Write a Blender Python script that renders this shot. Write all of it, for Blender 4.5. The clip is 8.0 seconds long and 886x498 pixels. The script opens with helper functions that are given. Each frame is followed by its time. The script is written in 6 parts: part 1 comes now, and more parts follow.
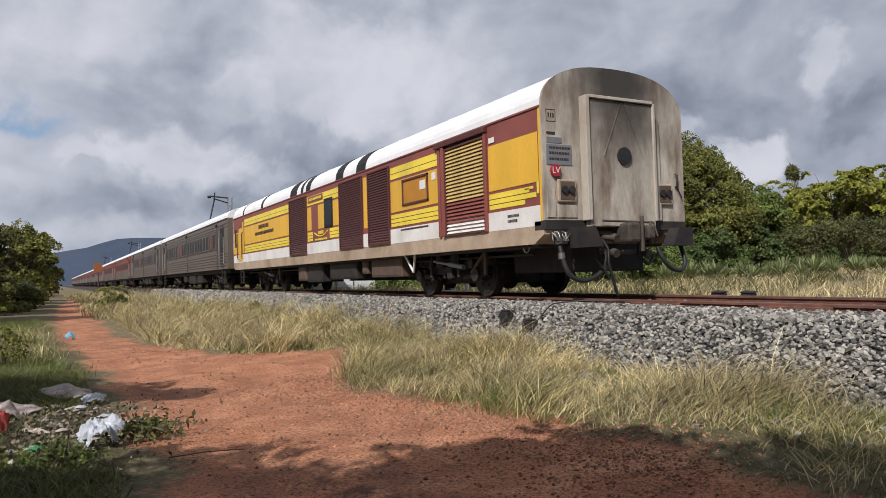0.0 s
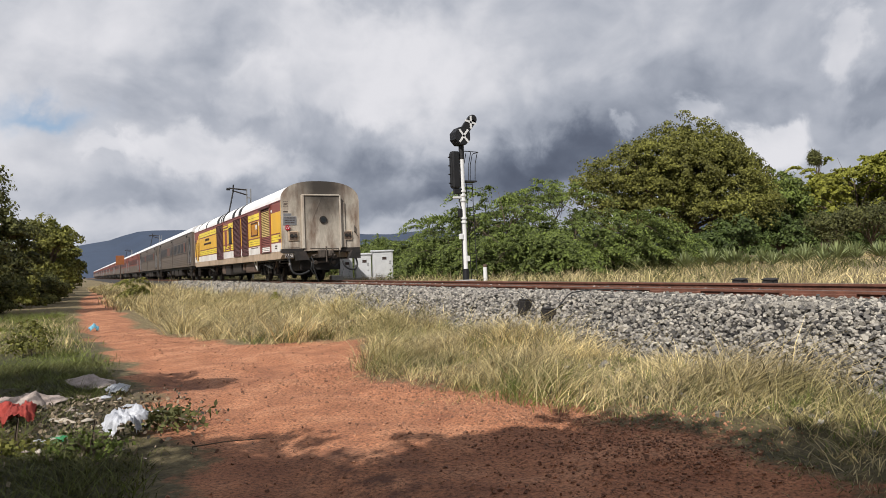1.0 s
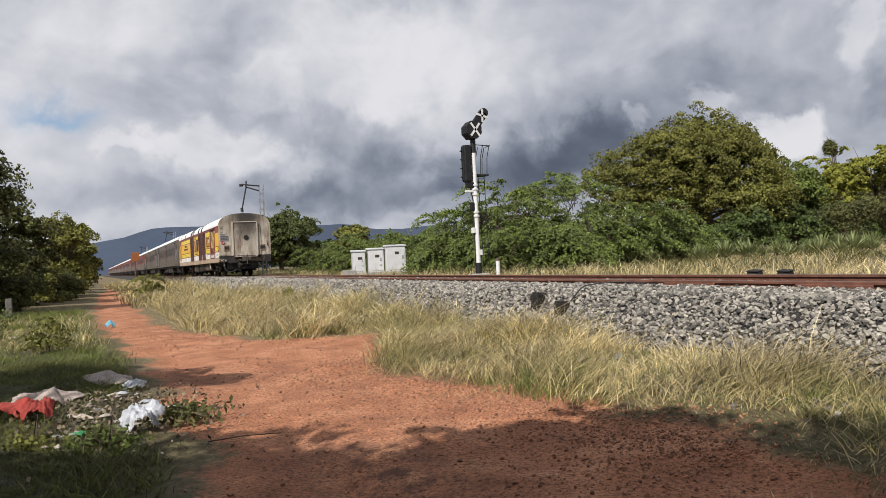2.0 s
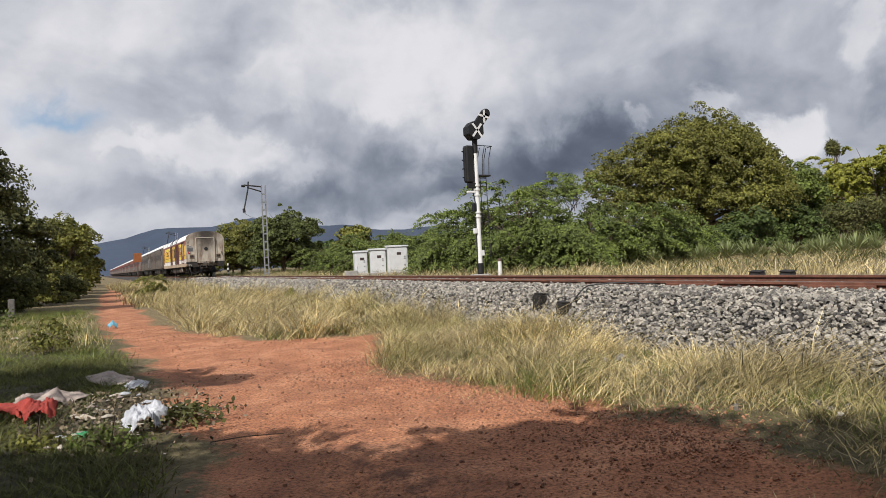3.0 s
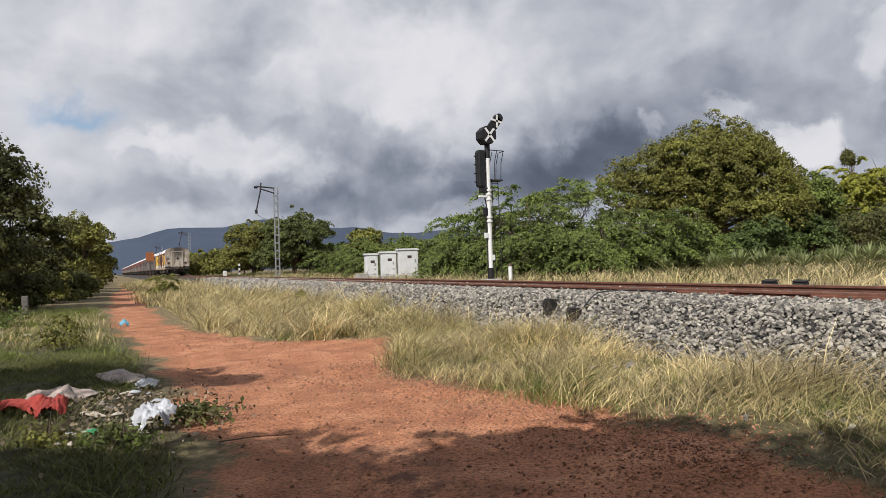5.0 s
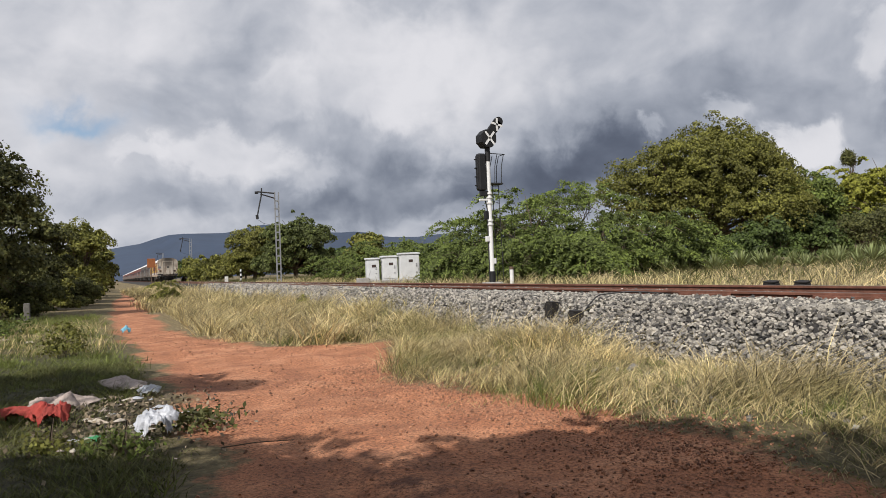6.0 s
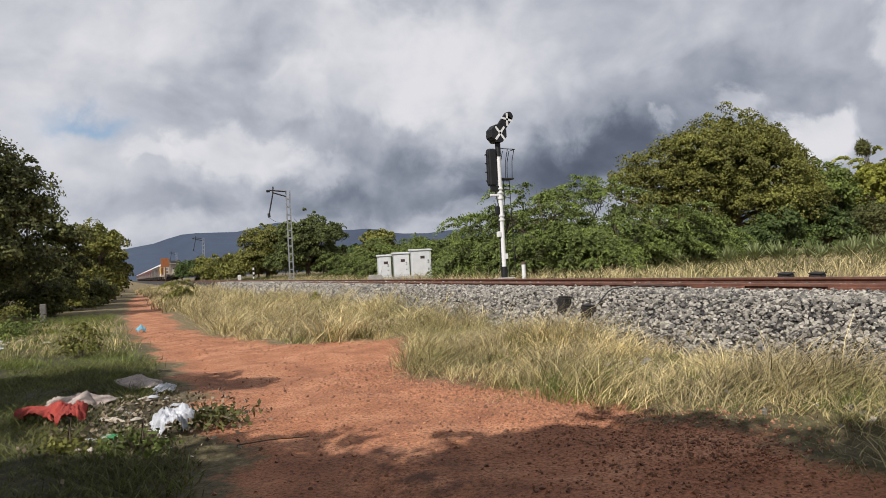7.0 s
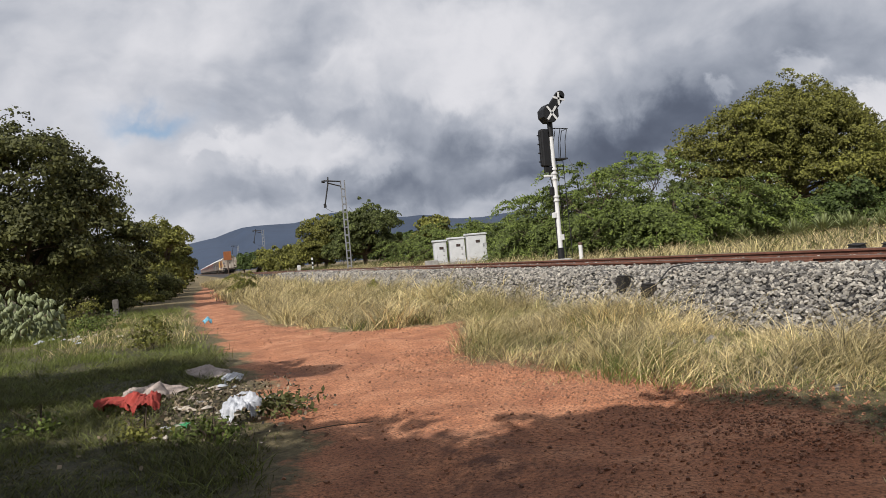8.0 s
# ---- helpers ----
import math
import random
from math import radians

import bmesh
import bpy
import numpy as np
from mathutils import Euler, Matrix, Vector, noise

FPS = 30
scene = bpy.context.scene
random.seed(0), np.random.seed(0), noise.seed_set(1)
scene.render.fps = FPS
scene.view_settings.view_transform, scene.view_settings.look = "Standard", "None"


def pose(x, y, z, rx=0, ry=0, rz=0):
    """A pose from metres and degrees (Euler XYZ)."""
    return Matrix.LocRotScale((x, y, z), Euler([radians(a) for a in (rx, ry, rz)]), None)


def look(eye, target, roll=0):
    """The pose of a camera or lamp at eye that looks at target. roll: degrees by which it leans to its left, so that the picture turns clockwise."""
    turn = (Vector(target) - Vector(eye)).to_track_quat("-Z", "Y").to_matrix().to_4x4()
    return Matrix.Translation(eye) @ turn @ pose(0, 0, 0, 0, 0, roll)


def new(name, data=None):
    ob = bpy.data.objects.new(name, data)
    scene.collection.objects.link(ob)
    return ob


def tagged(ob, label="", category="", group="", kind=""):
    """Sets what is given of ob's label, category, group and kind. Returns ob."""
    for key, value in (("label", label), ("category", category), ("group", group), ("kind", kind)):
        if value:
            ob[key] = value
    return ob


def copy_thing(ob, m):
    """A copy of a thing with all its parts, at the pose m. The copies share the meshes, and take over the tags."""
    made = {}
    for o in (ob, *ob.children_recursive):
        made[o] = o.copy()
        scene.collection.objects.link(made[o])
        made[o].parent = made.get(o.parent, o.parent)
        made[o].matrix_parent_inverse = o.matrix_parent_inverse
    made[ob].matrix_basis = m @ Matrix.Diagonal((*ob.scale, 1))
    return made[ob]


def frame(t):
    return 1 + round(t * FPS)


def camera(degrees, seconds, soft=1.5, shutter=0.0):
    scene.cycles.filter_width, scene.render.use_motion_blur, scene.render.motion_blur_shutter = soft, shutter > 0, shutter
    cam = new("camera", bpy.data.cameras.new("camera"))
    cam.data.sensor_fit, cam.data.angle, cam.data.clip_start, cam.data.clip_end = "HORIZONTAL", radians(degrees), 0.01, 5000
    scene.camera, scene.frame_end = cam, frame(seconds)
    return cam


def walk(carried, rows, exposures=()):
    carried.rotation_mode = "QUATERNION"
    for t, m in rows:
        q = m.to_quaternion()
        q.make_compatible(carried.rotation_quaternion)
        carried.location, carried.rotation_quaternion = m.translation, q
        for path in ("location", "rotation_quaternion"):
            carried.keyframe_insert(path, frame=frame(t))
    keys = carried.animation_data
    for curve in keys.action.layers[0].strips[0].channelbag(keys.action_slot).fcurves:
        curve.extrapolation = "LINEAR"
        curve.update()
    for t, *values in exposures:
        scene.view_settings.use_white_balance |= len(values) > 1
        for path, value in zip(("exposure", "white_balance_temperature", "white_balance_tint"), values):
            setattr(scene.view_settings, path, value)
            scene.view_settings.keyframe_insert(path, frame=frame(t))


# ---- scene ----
# ---- camera and its path ----
EYE_Z = 1.55
RAIL = 1.065          # top of the rails
TRACK = 8.79          # centre line of the track, which runs along y
cam = camera(63.8, 8.0, soft=0.8)
PATH = [  # seconds, yaw, pitch, roll
    (0.0, -28.57, 2.03, 1.70), (0.2, -28.30, 1.59, 1.73), (0.5, -28.01, 1.17, 2.00), (1.0, -27.12, 1.25, 2.17), (1.5, -26.21, 0.82, 2.61),
    (3.0, -25.95, 0.87, 2.69), (3.5, -25.31, 0.84, 2.46), (4.0, -25.46, 0.80, 2.00), (4.5, -25.13, 1.08, 1.67),
    (6.0, -25.00, 1.53, 2.24), (6.5, -24.83, 1.78, 2.68), (7.0, -24.05, 1.25, 2.96), (7.1, -23.63, 1.26, 3.04), (7.2, -22.78, 1.53, 3.38),
    (7.3, -21.08, 1.52, 3.79), (7.5, -20.06, 1.01, 4.16), (7.8, -20.08, 0.88, 4.51), (8.0, -19.56, 0.30, 4.99)]
walk(cam, [(t, pose(0, 0, EYE_Z, 90 + p, r, y)) for t, y, p, r in PATH],
     exposures=[(0.0, -0.23, 6120, 13), (0.5, -0.16, 6320, 12), (1.0, -0.03, 6430, 12), (3.0, -0.03, 6450, 12), (8.0, -0.07, 6420, 12)])

# ---- sky and sun ----
SUN = Vector((-0.80, -0.60, 0.95)).normalized()
sun = new("sun", bpy.data.lights.new("sun", "SUN"))
sun.data.energy, sun.data.angle, sun.data.color = 4.6, radians(0.6), (1.0, 0.955, 0.885)
sun.matrix_world = look(SUN * 60, (0, 0, 0))


def way_of(az, el):
    a, e = radians(az), radians(el)
    return (math.sin(a) * math.cos(e), math.cos(a) * math.cos(e), math.sin(e))


def make_world():
    w = bpy.data.worlds.new("sky")
    scene.world = w
    w.use_nodes = True
    nt = w.node_tree
    nt.nodes.clear()
    N, L = nt.nodes.new, nt.links.new

    def math_node(op, a, b=None):
        n = N("ShaderNodeMath")
        n.operation = op
        for i, v in enumerate((a, b)):
            if v is None:
                continue
            if isinstance(v, (int, float)):
                n.inputs[i].default_value = v
            else:
                L(v, n.inputs[i])
        return n.outputs[0]

    def noise_tex(vec, scale, detail, rough=0.55, dist=0.0):
        n = N("ShaderNodeTexNoise")
        n.inputs["Scale"].default_value, n.inputs["Detail"].default_value = scale, detail
        n.inputs["Roughness"].default_value, n.inputs["Distortion"].default_value = rough, dist
        L(vec, n.inputs["Vector"])
        return n

    tc = N("ShaderNodeTexCoord").outputs["Generated"]

    def vec(op, a, b):
        n = N("ShaderNodeVectorMath")
        n.operation = op
        for i, v in enumerate((a, b)):
            if isinstance(v, tuple):
                n.inputs[i].default_value = v
            else:
                L(v, n.inputs[i])
        return n.outputs[0]

    def shifted(base, scale, detail, amount):
        """Directions pushed about by a noise."""
        c = vec("SUBTRACT", noise_tex(base, scale, detail, 0.55).outputs["Color"], (0.5, 0.5, 0.5))
        return vec("ADD", base, vec("MULTIPLY", c, (amount, amount, amount)))

    # azimuth and elevation in degrees, with ragged edges, for the large cloud masses
    ragged = vec("NORMALIZE", shifted(shifted(tc, 5.0, 3, 0.10), 15.0, 7, 0.11), (0, 0, 0))
    sep = N("ShaderNodeSeparateXYZ")
    L(ragged, sep.inputs[0])
    az_deg = math_node("MULTIPLY", math_node("ARCTAN2", sep.outputs[0], sep.outputs[1]), 57.2958)
    el_deg = math_node("MULTIPLY", math_node("ARCSINE", sep.outputs[2]), 57.2958)

    def mass(az, el, wide, high, amount, crisp=0.0):
        u = math_node("DIVIDE", math_node("SUBTRACT", az_deg, az), wide)
        v = math_node("DIVIDE", math_node("SUBTRACT", el_deg, el), high)
        r2 = math_node("ADD", math_node("MULTIPLY", u, u), math_node("MULTIPLY", v, v))
        e = math_node("EXPONENT", math_node("MULTIPLY", r2, -1.0))
        if crisp:
            m = N("ShaderNodeMapRange")
            m.interpolation_type = "SMOOTHSTEP"
            m.inputs["From Min"].default_value, m.inputs["From Max"].default_value = 0.30 * crisp, 0.95 - 0.30 * crisp
            L(e, m.inputs["Value"])
            e = m.outputs[0]
        return math_node("MULTIPLY", e, amount)

    # billows, lit from the upper left by the slope of their own thickness
    def billow(off):
        p = vec("ADD", vec("MULTIPLY", tc, (1.0, 1.0, 1.3)), off)
        p = shifted(p, 4.0, 3, 0.16)
        return math_node("ADD", math_node("MULTIPLY", noise_tex(p, 5.2, 9, 0.50).outputs["Fac"], 0.85),
                         math_node("MULTIPLY", noise_tex(p, 19.0, 5, 0.5).outputs["Fac"], 0.15))

    thick = billow((0.0, 0.0, 0.0))
    slope = math_node("SUBTRACT", thick, billow((-0.014, 0.008, 0.028)))
    total = math_node("ADD", math_node("MULTIPLY", math_node("SUBTRACT", thick, 0.5), 0.42), math_node("MULTIPLY", slope, 0.72))
    for m in CLOUDS:
        total = math_node("ADD", total, mass(*m))
    light = math_node("ADD", total, 0.615)
    ramp = N("ShaderNodeValToRGB")
    cr = ramp.color_ramp
    cr.interpolation = "B_SPLINE"
    cr.elements[0].position, cr.elements[0].color = 0.0, (0.085, 0.100, 0.138, 1)
    cr.elements[1].position, cr.elements[1].color = 1.0, (0.80, 0.80, 0.82, 1)
    for pos, col in ((0.2, (0.135, 0.160, 0.212)), (0.4, (0.258, 0.288, 0.345)), (0.6, (0.43, 0.462, 0.52)), (0.8, (0.63, 0.645, 0.68))):
        cr.elements.new(pos).color = (*col, 1)
    L(light, ramp.inputs[0])
    sky = N("ShaderNodeTexSky")
    sky.sky_type, sky.sun_disc = "NISHITA", False
    sky.sun_elevation, sky.sun_rotation = math.asin(SUN.z), math.atan2(SUN.x, SUN.y) % (2 * math.pi)
    dim = N("ShaderNodeVectorMath")
    dim.operation = "SCALE"
    L(sky.outputs[0], dim.inputs[0])
    dim.inputs["Scale"].default_value = 0.12
    hole = math_node("MINIMUM", math_node("MAXIMUM", mass(*BLUE), 0.0), 1.0)
    mix = N("ShaderNodeMix")
    mix.data_type = "RGBA"
    L(hole, mix.inputs["Factor"])
    L(ramp.outputs[0], mix.inputs["A"])
    L(dim.outputs[0], mix.inputs["B"])
    bg = N("ShaderNodeBackground")
    L(mix.outputs["Result"], bg.inputs["Color"])
    bg.inputs["Strength"].default_value = 1.0
    out = N("ShaderNodeOutputWorld")
    L(bg.outputs[0], out.inputs["Surface"])


CLOUDS = [  # azimuth, elevation, half width, half height in degrees, amount, crispness
    (20, 15.5, 9.0, 5.0, 0.22, 0.75), (27, 15, 7, 6, 0.20, 0.3), (31, 19, 6, 4, 0.10, 0.0), (12.5, 13.5, 3.5, 2.2, 0.12, 0.8),
    (8.5, 9.3, 6.0, 2.0, 0.22, 0.7), (3.0, 9.4, 2.6, 1.2, 0.12, 0.8), (14.0, 8.6, 3.2, 1.6, 0.14, 0.8), (26.5, 5.0, 4.0, 1.4, 0.12, 0.6),
    (52.3, 8.2, 2.7, 2.0, 0.36, 0.85), (56.8, 13.6, 1.7, 2.6, 0.24, 0.6), (48.0, 10.2, 2.0, 1.0, 0.22, 0.6), (42.5, 10.5, 0.9, 0.7, 0.2, 0.5),
    (-4, 13, 8, 6, 0.24, 0.0), (3, 19, 10, 3, 0.18, 0.0), (-10, 8, 6, 3, 0.10, 0.0), (3, 3.2, 9, 1.0, 0.10, 0.0),
    (38, 8.0, 6.5, 2.6, -0.34, 0.3), (25, 7.0, 8.0, 2.4, -0.24, 0.0), (15, 6.6, 4.0, 1.6, -0.08, 0.0), (30, 6.5, 10, 2.6, -0.12, 0.0), (32, 6.0, 7, 2.5, -0.10, 0.0), (44, 11.5, 8.0, 3.6, -0.18, 0.1), (50, 17, 9, 3, 0.02, 0.0),
    (4.5, 5.6, 8.0, 1.3, -0.11, 0.2), (16, 5.0, 5, 1.6, -0.16, 0.2), (-8, 5.0, 5, 2.0, -0.05, 0.0), (59.5, 9.8, 2.5, 1.6, -0.16, 0.4), (20.5, 10.8, 3.0, 1.2, -0.08, 0.3),
    (12, 17.5, 5, 1.6, -0.10, 0.2), (4.5, 14.0, 4.5, 1.2, -0.06, 0.1)]
BLUE = (-1.5, 11.6, 2.8, 0.9, 0.9)
make_world()


# ---- materials ----
def mat(name, color, rough=0.7, metal=0.0, var=0.18, scale=6.0, fine=60.0, bump=0.15, dirt=None, dirt_amount=0.0,
        stretch=(1, 1, 1), random_amount=0.0, island=0.0, translucent=0.0):
    """A surface with grain and stains at two scales, in metres of the object's own space."""
    m = bpy.data.materials.new(name)
    m.use_nodes = True
    nt = m.node_tree
    N, L = nt.nodes.new, nt.links.new
    p = nt.nodes["Principled BSDF"]
    tc = N("ShaderNodeTexCoord").outputs["Object"]
    mp = N("ShaderNodeMapping")
    mp.inputs["Scale"].default_value = stretch
    L(tc, mp.inputs["Vector"])

    def tex(s, d):
        n = N("ShaderNodeTexNoise")
        n.inputs["Scale"].default_value, n.inputs["Detail"].default_value = s, d
        n.inputs["Roughness"].default_value = 0.6
        L(mp.outputs[0], n.inputs["Vector"])
        return n.outputs["Fac"]

    def mixer(kind, fac, a, b):
        n = N("ShaderNodeMix")
        n.data_type, n.blend_type = "RGBA", kind
        for key, v in (("Factor", fac), ("A", a), ("B", b)):
            if isinstance(v, (int, float)):
                n.inputs[key].default_value = v
            elif isinstance(v, tuple):
                n.inputs[key].default_value = (*v, 1)
            else:
                L(v, n.inputs[key])
        return n.outputs["Result"]

    def spread(sock, lo, hi, a, b):
        n = N("ShaderNodeMapRange")
        for key, v in (("From Min", lo), ("From Max", hi), ("To Min", a), ("To Max", b)):
            n.inputs[key].default_value = v
        L(sock, n.inputs["Value"])
        return n.outputs[0]

    big, small = tex(scale, 5), tex(fine, 4)
    dark = tuple(c * (1 - 1.6 * var) for c in color)
    pale = tuple(min(1, c * (1 + 1.3 * var)) for c in color)
    col = mixer("MIX", spread(big, 0.3, 0.7, 0, 1), dark, pale)
    col = mixer("MULTIPLY", 1.0, col, mixer("MIX", spread(small, 0.3, 0.7, 0, 1), (1 - var,) * 3, (1 + 0.6 * var,) * 3))
    if dirt:
        col = mixer("MIX", spread(tex(scale * 0.45, 8), 0.62 - 0.3 * dirt_amount, 0.78 - 0.2 * dirt_amount, 0, min(1, dirt_amount * 1.4)), col, dirt)
    if random_amount:
        r = N("ShaderNodeObjectInfo").outputs["Random"]
        col = mixer("MULTIPLY", 1.0, col, mixer("MIX", r, (1 - random_amount,) * 3, (1 + random_amount * 0.6,) * 3))
    if island:
        r = N("ShaderNodeNewGeometry").outputs["Random Per Island"]
        col = mixer("MULTIPLY", 1.0, col, mixer("MIX", r, (1 - island,) * 3, (1 + island, 1 + island * 0.9, 1 + island * 0.6)))
    L(col, p.inputs["Base Color"])
    p.inputs["Metallic"].default_value = metal
    L(spread(big, 0.2, 0.8, max(0, rough - 0.1), min(1, rough + 0.1)), p.inputs["Roughness"])
    if bump:
        b = N("ShaderNodeBump")
        b.inputs["Strength"].default_value, b.inputs["Distance"].default_value = bump, 0.01
        L(small, b.inputs["Height"])
        L(b.outputs[0], p.inputs["Normal"])
    if translucent:
        t = N("ShaderNodeBsdfTranslucent")
        L(col, t.inputs["Color"])
        ms = N("ShaderNodeMixShader")
        ms.inputs[0].default_value = translucent
        L(p.outputs[0], ms.inputs[1])
        L(t.outputs[0], ms.inputs[2])
        L(ms.outputs[0], nt.nodes["Material Output"].inputs["Surface"])
    return m


def ground_material():
    """Red earth where the path is worn, straw and green litter beside it; both by the sheet's own 'soil' and 'green' values."""
    m = bpy.data.materials.new("earth_and_turf")
    m.use_nodes = True
    nt = m.node_tree
    N, L = nt.nodes.new, nt.links.new
    p = nt.nodes["Principled BSDF"]
    tc = N("ShaderNodeTexCoord").outputs["Object"]

    def tex(s, d, r=0.6):
        n = N("ShaderNodeTexNoise")
        n.inputs["Scale"].default_value, n.inputs["Detail"].default_value, n.inputs["Roughness"].default_value = s, d, r
        L(tc, n.inputs["Vector"])
        return n.outputs["Fac"]

    def ramp(sock, stops):
        n = N("ShaderNodeValToRGB")
        e = n.color_ramp.elements
        e[0].position, e[0].color = stops[0][0], (*stops[0][1], 1)
        e[1].position, e[1].color = stops[-1][0], (*stops[-1][1], 1)
        for pos, c in stops[1:-1]:
            e.new(pos).color = (*c, 1)
        L(sock, n.inputs[0])
        return n.outputs[0]

    def mixer(fac, a, b, kind="MIX"):
        n = N("ShaderNodeMix")
        n.data_type, n.blend_type = "RGBA", kind
        for key, v in (("Factor", fac), ("A", a), ("B", b)):
            if isinstance(v, (int, float)):
                n.inputs[key].default_value = v
            elif isinstance(v, tuple):
                n.inputs[key].default_value = (*v, 1)
            else:
                L(v, n.inputs[key])
        return n.outputs["Result"]

    def attr(name):
        a = N("ShaderNodeAttribute")
        a.attribute_name = name
        return a.outputs["Fac"]

    earth = ramp(tex(1.3, 6), [(0.3, (0.28, 0.112, 0.057)), (0.5, (0.42, 0.180, 0.090)), (0.7, (0.56, 0.275, 0.150))])
    grit = ramp(tex(34, 5, 0.7), [(0.37, (0.36, 0.33, 0.31)), (0.48, (0.95, 0.95, 0.95)), (0.64, (1.4, 1.35, 1.3))])
    earth = mixer(1.0, earth, grit, "MULTIPLY")
    straw = ramp(tex(9, 6, 0.7), [(0.3, (0.075, 0.055, 0.03)), (0.5, (0.19, 0.145, 0.07)), (0.7, (0.38, 0.30, 0.16))])
    turf = ramp(tex(14, 6, 0.7), [(0.3, (0.012, 0.012, 0.006)), (0.5, (0.032, 0.034, 0.013)), (0.7, (0.095, 0.078, 0.034))])
    litter = mixer(attr("green"), straw, turf)
    edge = N("ShaderNodeMath")
    edge.operation = "MULTIPLY_ADD"
    L(tex(6, 6, 0.7), edge.inputs[0])
    edge.inputs[1].default_value, edge.inputs[2].default_value = 1.1, -0.55
    addn = N("ShaderNodeMath")
    L(attr("soil"), addn.inputs[0])
    L(edge.outputs[0], addn.inputs[1])
    mr = N("ShaderNodeMapRange")
    mr.inputs["From Min"].default_value, mr.inputs["From Max"].default_value = 0.35, 0.65
    L(addn.outputs[0], mr.inputs["Value"])
    damp = N("ShaderNodeMath")
    damp.operation = "MULTIPLY"
    L(attr("damp"), damp.inputs[0])
    wet = N("ShaderNodeMapRange")
    wet.inputs["From Min"].default_value, wet.inputs["From Max"].default_value = 0.42, 0.58
    L(tex(3.2, 6, 0.65), wet.inputs["Value"])
    L(wet.outputs[0], damp.inputs[1])
    earth = mixer(damp.outputs[0], earth, (0.10, 0.042, 0.027))
    L(mixer(mr.outputs[0], litter, earth), p.inputs["Base Color"])
    p.inputs["Roughness"].default_value = 0.95
    b = N("ShaderNodeBump")
    b.inputs["Strength"].default_value, b.inputs["Distance"].default_value = 0.75, 0.04
    hh = N("ShaderNodeMath")
    L(tex(26, 6, 0.65), hh.inputs[0])
    L(tex(7, 5), hh.inputs[1])
    L(hh.outputs[0], b.inputs["Height"])
    L(b.outputs[0], p.inputs["Normal"])
    return m


def end_wall_material():
    """Cream enamel, streaked with rust and rain, and smoked by exhaust round the top of the gangway."""
    m = mat("smoked_cream_paint", (0.53, 0.47, 0.385), 0.55, var=0.13, scale=5, fine=28, stretch=(1, 1, 0.3), bump=0.08,
            dirt=(0.16, 0.095, 0.06), dirt_amount=0.62)
    nt = m.node_tree
    N, L = nt.nodes.new, nt.links.new
    p = nt.nodes["Principled BSDF"]
    old = p.inputs["Base Color"].links[0].from_socket
    g = N("ShaderNodeTexCoord").outputs["Object"]
    d = N("ShaderNodeVectorMath")
    d.operation = "DISTANCE"
    sc = N("ShaderNodeVectorMath")
    sc.operation = "MULTIPLY"
    L(g, sc.inputs[0])
    sc.inputs[1].default_value = (1.0, 0.0, 0.75)
    L(sc.outputs[0], d.inputs[0])
    d.inputs[1].default_value = (0.05, 0, 3.85 * 0.75)
    nz = N("ShaderNodeTexNoise")
    nz.inputs["Scale"].default_value, nz.inputs["Detail"].default_value = 2.5, 6
    L(g, nz.inputs["Vector"])
    a = N("ShaderNodeMath")
    a.operation = "MULTIPLY_ADD"
    L(nz.outputs["Fac"], a.inputs[0])
    a.inputs[1].default_value = 0.7
    L(d.outputs["Value"], a.inputs[2])
    mr = N("ShaderNodeMapRange")
    for key, v in (("From Min", 0.70), ("From Max", 1.95), ("To Min", 1.0), ("To Max", 0.0)):
        mr.inputs[key].default_value = v
    L(a.outputs[0], mr.inputs["Value"])
    mx = N("ShaderNodeMix")
    mx.data_type = "RGBA"
    L(mr.outputs[0], mx.inputs["Factor"])
    L(old, mx.inputs["A"])
    mx.inputs["B"].default_value = (0.05, 0.042, 0.034, 1)
    L(mx.outputs["Result"], p.inputs["Base Color"])
    return m


EARTH = ground_material()
CREAM = end_wall_material()
YELLOW = mat("ochre_yellow_paint", (0.80, 0.46, 0.045), 0.45, var=0.06, scale=1.2, fine=30, stretch=(1, 1, 0.4), bump=0.03, dirt=(0.45, 0.25, 0.06), dirt_amount=0.3)
LEMON = mat("lemon_yellow_paint", (0.88, 0.68, 0.07), 0.45, var=0.07, scale=1.5, fine=30, bump=0.03, dirt=(0.50, 0.33, 0.06), dirt_amount=0.3)
MAROON = mat("maroon_paint", (0.255, 0.075, 0.058), 0.5, var=0.10, scale=1.5, fine=30, bump=0.03)
DARK_MAROON = mat("dark_maroon_louvre_paint", (0.10, 0.032, 0.028), 0.55, var=0.15, scale=3, fine=40, bump=0.05)
WHITE = mat("dusty_white_paint", (0.80, 0.77, 0.72), 0.55, var=0.07, scale=1.5, fine=25, bump=0.03, dirt=(0.45, 0.37, 0.28), dirt_amount=0.4)
ROOF = mat("white_roof_paint", (0.86, 0.85, 0.83), 0.6, var=0.05, scale=1.0, fine=20, bump=0.03, dirt=(0.50, 0.46, 0.42), dirt_amount=0.25)
BEIGE = mat("dusty_beige_sole_paint", (0.47, 0.36, 0.255), 0.65, var=0.14, scale=2, fine=30, bump=0.05, dirt=(0.25, 0.17, 0.11), dirt_amount=0.5)
# black parts, and sheets or strips that stand for shade in recesses
BLACK = mat("black_soot", (0.018, 0.017, 0.016), 0.7, var=0.3, scale=4, bump=0.1)
IRON = mat("oily_dark_iron", (0.045, 0.038, 0.033), 0.65, 0.3, var=0.3, scale=5, fine=50, bump=0.25, dirt=(0.10, 0.07, 0.05), dirt_amount=0.3)
